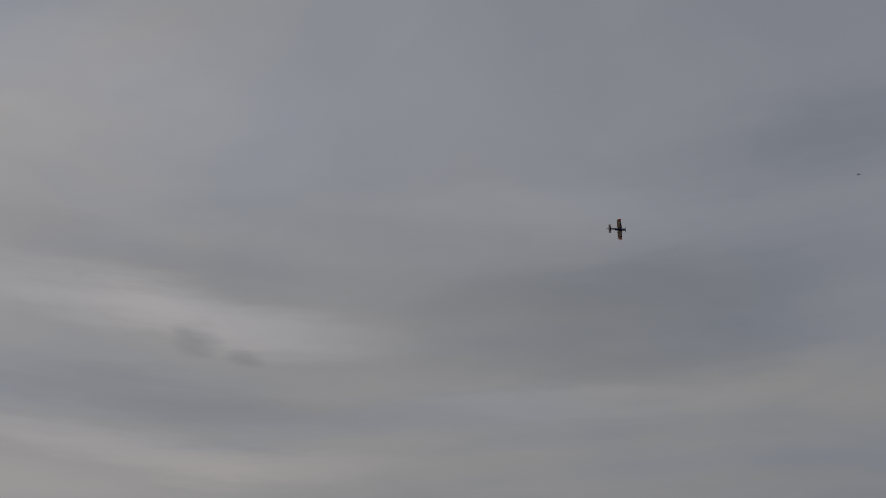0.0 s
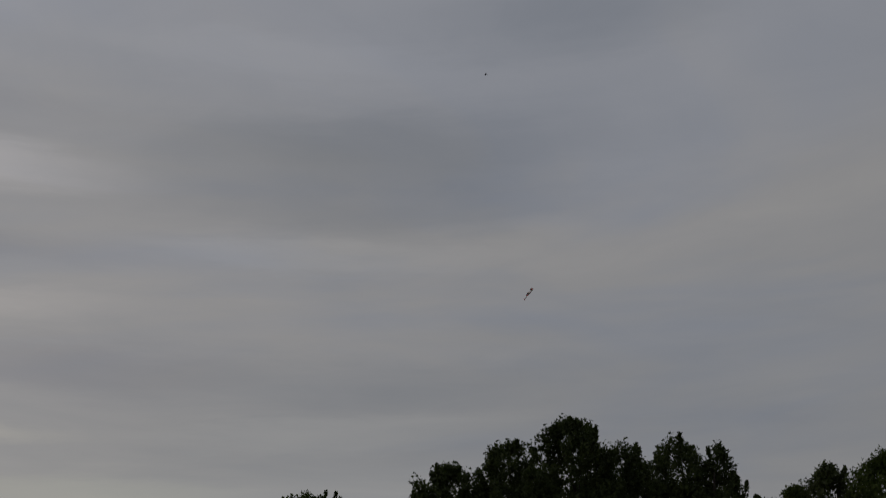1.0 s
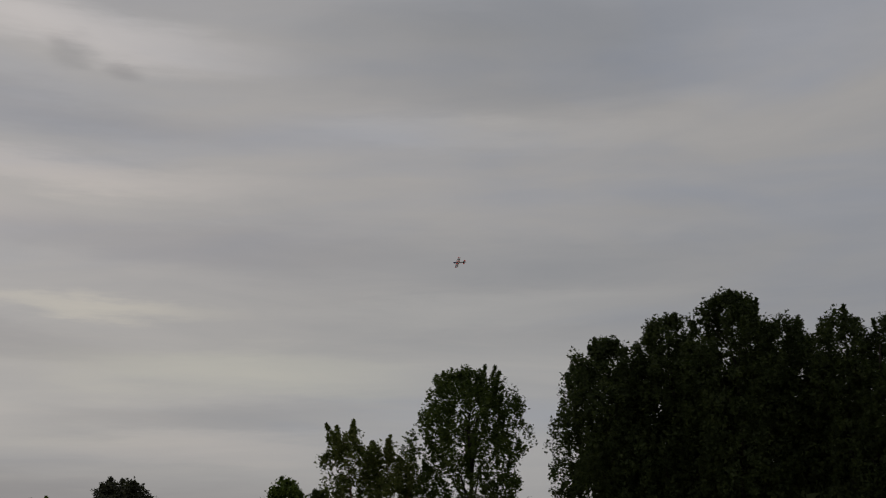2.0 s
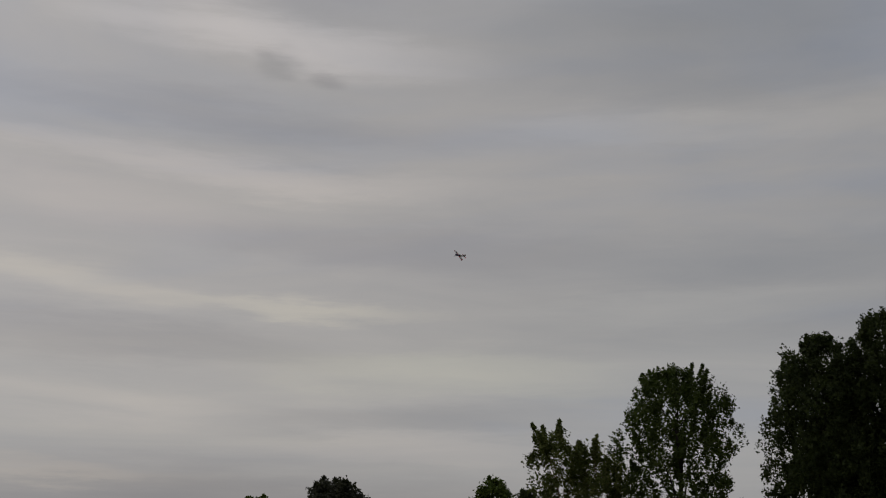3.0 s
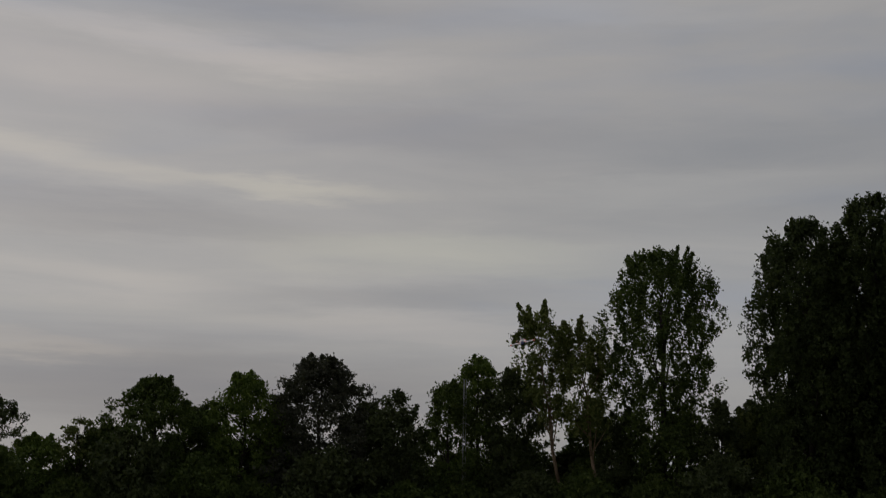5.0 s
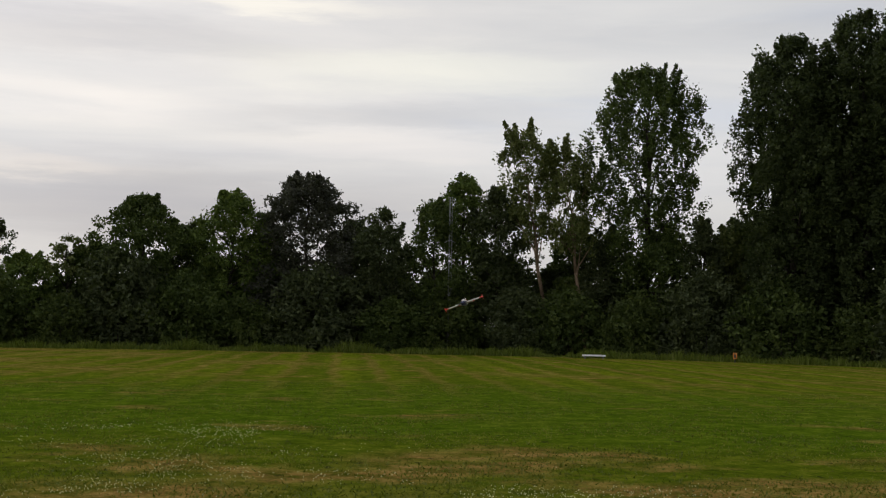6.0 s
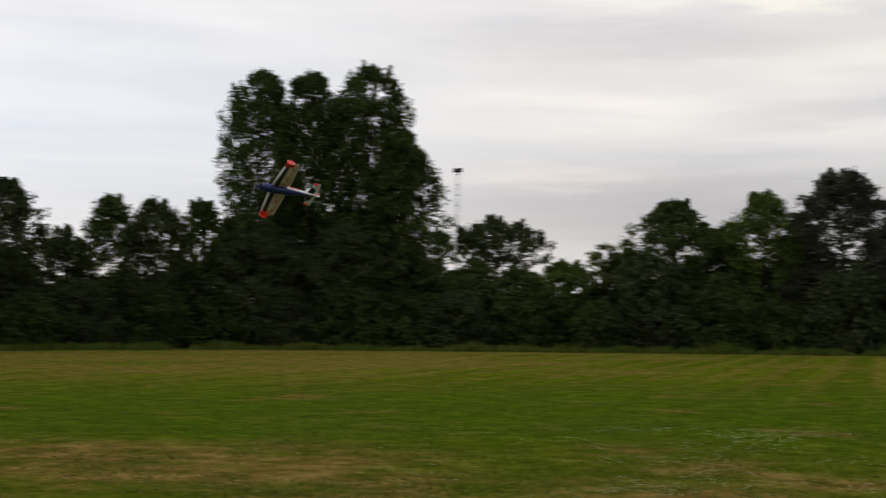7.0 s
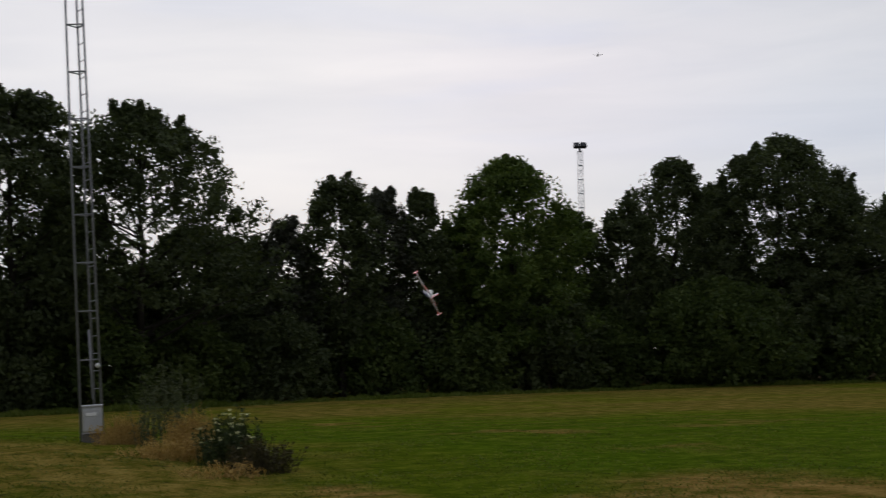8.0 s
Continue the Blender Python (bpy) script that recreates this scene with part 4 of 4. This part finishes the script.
def fuselage_ring(y, w, top, bottom, n=16):
    """A rounded box section at y: half width w, from bottom to top."""
    pts = []
    for k in range(n):
        a = 2 * math.pi * k / n
        c, s = math.cos(a), math.sin(a)
        px = w * math.copysign(abs(c) ** 0.7, c)
        pz = (top + bottom) / 2 + (top - bottom) / 2 * math.copysign(abs(s) ** 0.7, s)
        pts.append((px, y, pz))
    return pts


def foil(x, lead, trail, thick, z=0.0):
    """A wing section at x, from its leading to its trailing edge."""
    chord = lead - trail
    upper = [(0, 0), (0.06, 0.55), (0.25, 1.0), (0.6, 0.62), (1.0, 0.05)]
    lower = [(1.0, -0.05), (0.6, -0.62), (0.25, -1.0), (0.06, -0.55)]
    return [(x, lead - u * chord, z + v * thick / 2) for u, v in upper + lower]


def wrap_foil(x, lead, trail, thick, upto):
    """A film round the front part of a wing section, a little proud of it, back to the share upto of the chord."""
    chord = lead - trail
    line = [(0.0, 0.0), (0.06, 0.55), (0.25, 1.0), (0.6, 0.62), (1.0, 0.05)]
    cut = [(u, float(np.interp(u, [p for p, _ in line], [q for _, q in line]))) for u in (0.06, 0.25, upto)] if upto > 0.25 else [(0.06, 0.55), (upto, 0.9)]
    front = [(x, lead + 0.004, 0.0)]
    over = [(x, lead - u * chord, v * thick / 2 + 0.003) for u, v in cut]
    under = [(x, lead - u * chord, -v * thick / 2 - 0.003) for u, v in reversed(cut)]
    return front + over + under


def top_foil(x, lead, trail, thick):
    """The upper skin of a wing section, a little proud of it."""
    chord = lead - trail
    upper = [(0, 0), (0.06, 0.55), (0.25, 1.0), (0.6, 0.62), (1.0, 0.05)]
    return [(x, lead - u * chord, v * thick / 2 + 0.004) for u, v in upper] + [(x, lead - u * chord, 0.0) for u in (0.9, 0.5, 0.1)]


def slab(bm, outline, axis, low, high):
    """A flat plate: an outline of two coordinates, from low to high along the third axis ('x' or 'z')."""
    def at(p, q, h):
        return (p, q, h) if axis == "z" else (h, p, q)
    rings = [[bm.verts.new(at(p, q, h)) for p, q in outline] for h in (low, high)]
    n = len(outline)
    for k in range(n):
        bm.faces.new((rings[0][k], rings[0][(k + 1) % n], rings[1][(k + 1) % n], rings[1][k]))
    bm.faces.new(rings[0][::-1])
    bm.faces.new(rings[1])
    bmesh.ops.recalc_face_normals(bm, faces=bm.faces)


def aeroplane():
    thing = new("model_aeroplane")
    bm = bmesh.new()
    loft(bm, [fuselage_ring(y, w, t, b) for y, w, t, b in ((0.30, 0.066, 0.062, -0.068), (0.12, 0.068, 0.075, -0.080), (-0.12, 0.066, 0.085, -0.080), (-0.40, 0.048, 0.062, -0.062), (-0.66, 0.028, 0.040, -0.040), (-0.80, 0.014, 0.028, -0.030))])
    body = part("fuselage", bm, MAT_NAVY, thing, "navy blue fuselage")
    bm = bmesh.new()
    loft(bm, [fuselage_ring(y, w, t, b) for y, w, t, b in ((0.385, 0.040, 0.035, -0.040), (0.36, 0.062, 0.056, -0.062), (0.298, 0.069, 0.065, -0.071))])
    part("cowling", bm, MAT_NAVY, thing)
    # white upper decking behind the wing
    bm = bmesh.new()
    loft(bm, [fuselage_ring(y, w, t, b) for y, w, t, b in ((-0.10, 0.071, 0.092, -0.030), (-0.40, 0.053, 0.069, -0.046), (-0.66, 0.033, 0.047, -0.038), (-0.80, 0.019, 0.034, -0.026))])
    deck = part("upper_deck", bm, MAT_WHITE, thing, "white upper rear deck")
    for y, s in ((-0.28, 0.050), (-0.42, 0.040)):
        for side in (-1, 1):
            bm = bmesh.new()
            w = 0.0655 if y > -0.35 else 0.0535
            box(bm, (side * w, y, 0.030), (0.006, s * 1.8, s * 0.7), 0.002)
            part("side_mark", bm, MAT_RED, deck, "red mark")
    bm = bmesh.new()
    loft(bm, [fuselage_ring(y, w, t, b, 12) for y, w, t, b in ((0.10, 0.018, 0.082, 0.05), (0.02, 0.045, 0.125, 0.05), (-0.10, 0.050, 0.138, 0.05), (-0.20, 0.040, 0.118, 0.05), (-0.30, 0.016, 0.080, 0.04))])
    part("canopy", bm, MAT_CREAM, thing, "pale canopy")
    for s in (1, -1):
        def chord(x):
            u = x / 0.6
            return 0.165 - 0.075 * u, -0.165 + 0.020 * u
        bm = bmesh.new()
        loft(bm, [foil(s * x, *chord(x), 0.046 - 0.022 * x / 0.6) for x in (0.04, 0.2, 0.4, 0.55, 0.585)] + [foil(s * 0.6, 0.07, -0.13, 0.012)])
        # underside's shade is in this brown; the white top is a separate skin
        wing = part("wing", bm, MAT_SHADED_CREAM, thing, "wing with its underside's shade put into a khaki colour")
        bm = bmesh.new()
        loft(bm, [top_foil(s * x, chord(x)[0] - 0.01, chord(x)[1], 0.046 - 0.022 * x / 0.6) for x in (0.06, 0.2, 0.4, 0.55, 0.59)])
        part("top_skin", bm, MAT_WHITE, wing, "white upper skin")
        for inner, outer, film, words in ((0.10, 0.21, MAT_RED, "red panel on the upper skin"), (0.34, 0.43, MAT_MIDNIGHT, "midnight blue panel on the upper skin")):
            bm = bmesh.new()
            loft(bm, [top_foil(s * x, chord(x)[0] - 0.012, chord(x)[1] + 0.002, 0.054 - 0.022 * x / 0.6) for x in (inner, outer)])
            part("panel", bm, film, wing, words)
        bm = bmesh.new()
        loft(bm, [wrap_foil(s * x, *chord(x), 0.046 - 0.022 * x / 0.6, 0.40) for x in (0.06, 0.3, 0.515)])
        part("leading_edge_band", bm, MAT_MIDNIGHT, wing, "midnight blue leading edge")
        for x, y, wide, deep, film, words in ((0.15, -0.055, 0.050, 0.030, MAT_RUST, "rust-red mark"), (0.25, -0.085, 0.075, 0.050, MAT_RUST, "rust-red mark"), (0.36, -0.045, 0.040, 0.055, MAT_CREAM, "pale mark"), (0.425, -0.050, 0.030, 0.060, MAT_CREAM, "pale mark"), (0.47, -0.095, 0.045, 0.030, MAT_RUST, "rust-red mark")):
            bm = bmesh.new()
            low = -(0.046 - 0.022 * x / 0.6) / 2
            slab(bm, [(s * (x - wide / 2), y - deep / 2), (s * (x + wide / 2), y - deep * 0.3), (s * (x + wide / 2), y + deep / 2), (s * (x - wide / 2), y + deep * 0.4)], "z", low, low + 0.012)
            part("wing_mark", bm, film, wing, words)
        bm = bmesh.new()
        loft(bm, [wrap_foil(s * x, chord(min(x, 0.585))[0] - (0.012 if x > 0.6 else 0), chord(0.585)[1], 0.030 if x < 0.6 else 0.014, 0.72) for x in (0.512, 0.585, 0.607)])
        part("wingtip", bm, MAT_RED, wing, "red wingtip")
        bm = bmesh.new()
        slab(bm, [(0.095, -0.020), (0.065, 0.062), (-0.035, 0.066), (-0.075, 0.0), (-0.035, -0.066), (0.065, -0.062)], "x", s * 0.607 - 0.004, s * 0.607 + 0.004)
        part("side_plate", bm, MAT_RED, wing, "red upright plate at the wingtip")
        bm = bmesh.new()
        loft(bm, [wrap_foil(s * x, chord(x)[0] + 0.005, chord(x)[1], 0.052 - 0.022 * x / 0.6, 0.13) for x in (0.07, 0.3, 0.510)])
        part("leading_edge_strip", bm, MAT_CREAM, wing, "thin pale strip along the leading edge")
        bm = bmesh.new()
        slab(bm, [(s * 0.10, -0.160), (s * 0.57, -0.145), (s * 0.57, -0.192), (s * 0.10, -0.212)], "z", -0.006, 0.006)
        part("aileron", bm, MAT_SHADED_CREAM, wing)
        bm = bmesh.new()
        slab(bm, [(s * 0.012, -0.64), (s * 0.245, -0.685), (s * 0.245, -0.760), (s * 0.012, -0.760)], "z", 0.012, 0.022)
        plane = part("tailplane", bm, MAT_CREAM, thing, "pale tailplane")
        bm = bmesh.new()
        slab(bm, [(s * 0.014, -0.632), (s * 0.17, -0.663), (s * 0.11, -0.758), (s * 0.014, -0.758)], "z", 0.007, 0.026)
        part("leading_edge_band", bm, MAT_MIDNIGHT, plane, "midnight blue inner part")
        bm = bmesh.new()
        slab(bm, [(s * 0.03, -0.764), (s * 0.246, -0.764), (s * 0.246, -0.808), (s * 0.03, -0.830)], "z", 0.013, 0.021)
        elevator = part("elevator", bm, MAT_CREAM, plane)
        bm = bmesh.new()
        slab(bm, [(s * 0.10, -0.705), (s * 0.20, -0.700), (s * 0.22, -0.798), (s * 0.15, -0.806)], "z", 0.015, 0.027)
        part("tail_mark", bm, MAT_RED, elevator, "red slanting mark")
        bm = bmesh.new()
        slab(bm, [(s * 0.205, -0.672), (s * 0.250, -0.680), (s * 0.250, -0.762), (s * 0.222, -0.762)], "z", 0.008, 0.026)
        part("tail_tip", bm, MAT_RED, plane, "red tip")
    bm = bmesh.new()
    slab(bm, [(-0.56, 0.035), (-0.69, 0.180), (-0.765, 0.195), (-0.765, 0.028)], "x", -0.006, 0.006)
    part("fin", bm, MAT_CREAM, thing, "white fin")
    bm = bmesh.new()
    slab(bm, [(-0.770, -0.03), (-0.770, 0.202), (-0.885, 0.196), (-0.905, -0.01)], "x", -0.005, 0.005)
    rudder = part("rudder", bm, MAT_WHITE, thing, "white rudder with red bars")
    for z in (-0.012, 0.052, 0.116):
        bm = bmesh.new()
        slab(bm, [(-0.772, z), (-0.772, z + 0.038), (-0.890, z + 0.080), (-0.896, z + 0.040)], "x", -0.008, 0.008)
        part("bar", bm, MAT_RED, rudder, "red bar")
    bm = bmesh.new()
    loft(bm, [[(r * math.cos(k * math.pi / 6), y, r * math.sin(k * math.pi / 6)) for k in range(12)] for y, r in ((0.385, 0.034), (0.41, 0.030), (0.432, 0.018), (0.442, 0.005))])
    part("spinner", bm, MAT_NAVY, thing)
    bm = bmesh.new()
    for s in (1, -1):
        loft(bm, [[(s * x, 0.006 + tw, -w), (s * x, 0.0, -w * 0.2), (s * x, -0.006 - tw, w), (s * x, 0.0, w * 0.2)] for x, w, tw in ((0.01, 0.008, 0.006), (0.06, 0.017, 0.006), (0.12, 0.015, 0.003), (0.158, 0.006, 0.001))])
    prop = part("propeller", bm, MAT_BLACK, thing)
    prop.location = (0, 0.402, 0)
    tagged(thing, "model aerobatic aeroplane in navy, white and red, flying", "model aeroplane")
    return thing, prop


def bird():
    thing = new("bird")
    bm = bmesh.new()
    loft(bm, [[(r * math.cos(k * math.pi / 4), y, r * math.sin(k * math.pi / 4)) for k in range(8)] for y, r in ((0.14, 0.008), (0.10, 0.030), (0.0, 0.038), (-0.10, 0.024), (-0.20, 0.010))])
    part("body", bm, MAT_BIRD, thing)
    for s in (1, -1):
        bm = bmesh.new()
        loft(bm, [foil(s * x, 0.06 - c, -0.05 - c, 0.012, z) for x, c, z in ((0.02, 0.0, 0.01), (0.16, -0.02, 0.07), (0.30, 0.06, 0.06), (0.38, 0.12, 0.04))])
        part("wing", bm, MAT_BIRD, thing)
    bm = bmesh.new()
    slab(bm, [(-0.01, -0.18), (0.01, -0.18), (0.045, -0.28), (-0.045, -0.28)], "z", -0.004, 0.004)
    part("tail", bm, MAT_BIRD, thing)
    return tagged(thing, "small dark bird gliding high over the trees", "bird")


def airliner():
    thing = new("airliner")
    bm = bmesh.new()
    loft(bm, [[(r * math.cos(k * math.pi / 6), y, r * math.sin(k * math.pi / 6)) for k in range(12)] for y, r in ((13, 0.3), (11.5, 1.5), (8, 2.0), (-6, 2.0), (-12, 0.6), (-13, 0.3))])
    part("fuselage", bm, MAT_BLACK, thing)
    for s in (1, -1):
        bm = bmesh.new()
        loft(bm, [foil(s * x, 4 - x * 0.45, -1.5 - x * 0.22, 0.8 - x * 0.04, x * 0.08) for x in (1.0, 7, 13)])
        part("wing", bm, MAT_BLACK, thing)
        bm = bmesh.new()
        loft(bm, [foil(s * x, -9.5 - x * 0.4, -12 - x * 0.2, 0.3, 0.5) for x in (0.5, 5)])
        part("tailplane", bm, MAT_BLACK, thing)
    bm = bmesh.new()
    slab(bm, [(-8.5, 1.0), (-11.5, 5.5), (-13, 5.5), (-12.5, 1.0)], "x", -0.2, 0.2)
    part("fin", bm, MAT_BLACK, thing)
    return tagged(thing, "distant dark airliner low in the cloudy sky", "airliner")


def flown(x, y, z, heading, pitch, bank):
    """The pose of something that flies: heading to the right of straight ahead, nose up, right wing down."""
    return pose(x, y, z, 0, 0, -heading) @ pose(0, 0, 0, pitch, 0, 0) @ pose(0, 0, 0, 0, bank, 0)


def motions():
    plane, prop = aeroplane()
    walk(plane, [
        (0.0, flown(16.65, 64.13, 39.07, 66.4, 10.6, -73.7)),
        (0.3, flown(25.42, 69.01, 38.95, 62.9, 6.0, -64.8)),
        (0.5, flown(30.89, 73.38, 38.28, 48.2, 3.9, -58.1)),
        (0.7, flown(34.24, 79.20, 36.94, 25.7, 0.3, -61.3)),
        (1.0, flown(36.26, 88.40, 36.37, -2.1, -1.3, -54.4)),
        (1.5, flown(33.26, 102.96, 35.41, -32.6, 2.6, -58.2)),
        (2.0, flown(23.87, 116.62, 36.22, -54.0, 5.3, -67.1)),
        (2.2, flown(19.12, 118.59, 36.44, -88.0, 0.0, -62.0)),
        (3.3, flown(2.63, 100.46, 32.03, -154.7, -7.5, -50.7)),
        (3.5, flown(2.72, 96.60, 31.26, -174.1, -5.7, -45.7)),
        (3.7, flown(3.16, 92.67, 29.89, -185.7, -7.3, -32.5)),
        (3.9, flown(3.57, 88.51, 27.89, -189.7, -9.8, -14.5)),
        (4.1, flown(3.97, 84.12, 24.88, -188.5, -17.0, -7.6)),
        (4.3, flown(4.57, 79.46, 21.63, -185.7, -22.0, -0.7)),
        (4.5, flown(5.08, 74.57, 18.75, -186.7, -24.0, 6.1)),
        (4.7, flown(5.70, 69.68, 14.92, -186.7, -23.0, 15.2)),
        (4.8, flown(5.92, 67.15, 13.36, -185.5, -21.0, 15.8)),
        (4.9, flown(6.14, 64.63, 11.18, -183.6, -18.0, 16.1)),
        (5.0, flown(6.32, 62.04, 9.69, -179.4, -15.0, 14.7)),
        (5.1, flown(6.27, 59.07, 8.01, -178.0, -9.0, 14.5)),
        (6.3, flown(-0.10, 33.00, 2.22, -163.5, 4.7, 23.3)),
        (6.5, flown(-2.65, 28.34, 2.49, -158.5, 9.3, 26.4)),
        (6.6, flown(-4.18, 26.26, 2.80, -155.1, 8.4, 29.6)),
        (6.7, flown(-5.57, 24.51, 3.12, -152.1, 6.2, 31.4)),
        (6.8, flown(-7.14, 22.97, 3.45, -152.1, 5.3, 33.0)),
        (6.9, flown(-8.90, 21.63, 3.75, -151.6, 5.1, 39.7)),
        (7.0, flown(-10.75, 20.40, 3.98, -149.1, 4.3, 46.4)),
        (7.1, flown(-12.67, 19.12, 4.04, -145.6, 3.3, 52.9)),
        (7.2, flown(-14.66, 17.74, 3.96, -141.7, 2.0, 59.9)),
        (7.3, flown(-16.63, 16.26, 3.73, -133.1, 1.5, 62.2)),
        (7.4, flown(-18.52, 14.75, 3.45, -121.7, 0.7, 59.5)),
        (7.5, flown(-20.41, 13.34, 3.17, -113.5, 2.2, 54.9)),
        (7.6, flown(-22.21, 12.36, 2.98, -105.2, 4.0, 51.9)),
        (7.7, flown(-24.17, 11.59, 2.93, -97.6, 7.0, 50.8)),
        (7.8, flown(-26.07, 11.38, 2.95, -87.0, 9.5, 54.5)),
        (8.0, flown(-29.65, 12.29, 3.25, -74.0, 10.5, 60.5)),
    ])
    walk(prop, [(i / 30, pose(0, 0.402, 0, 0, 83 * i, 0)) for i in range(241)])
    gull = bird()
    d, rows = 150, []
    for t, az, el in ((0, -26.4, 30.3), (1, -20.8, 29.8), (3, -9, 29.5), (5.5, 6, 29.5), (8, 21, 29.5)):
        x, y = spread(az, d * math.cos(radians(el)))
        rows.append((t, flown(x, y, EYE + d * math.sin(radians(el)), -80, 0, -12)))
    walk(gull, rows)
    jet = airliner()
    rows = []
    for t, az, el in ((0, 53.5, 15.6), (7.5, 59.23, 13.38), (8, 59.61, 13.23)):
        x, y = spread(az, 3100)
        rows.append((t, flown(x, y, EYE + 3100 * math.tan(radians(el)), -65, 0, 0)))
    walk(jet, rows)


motions()
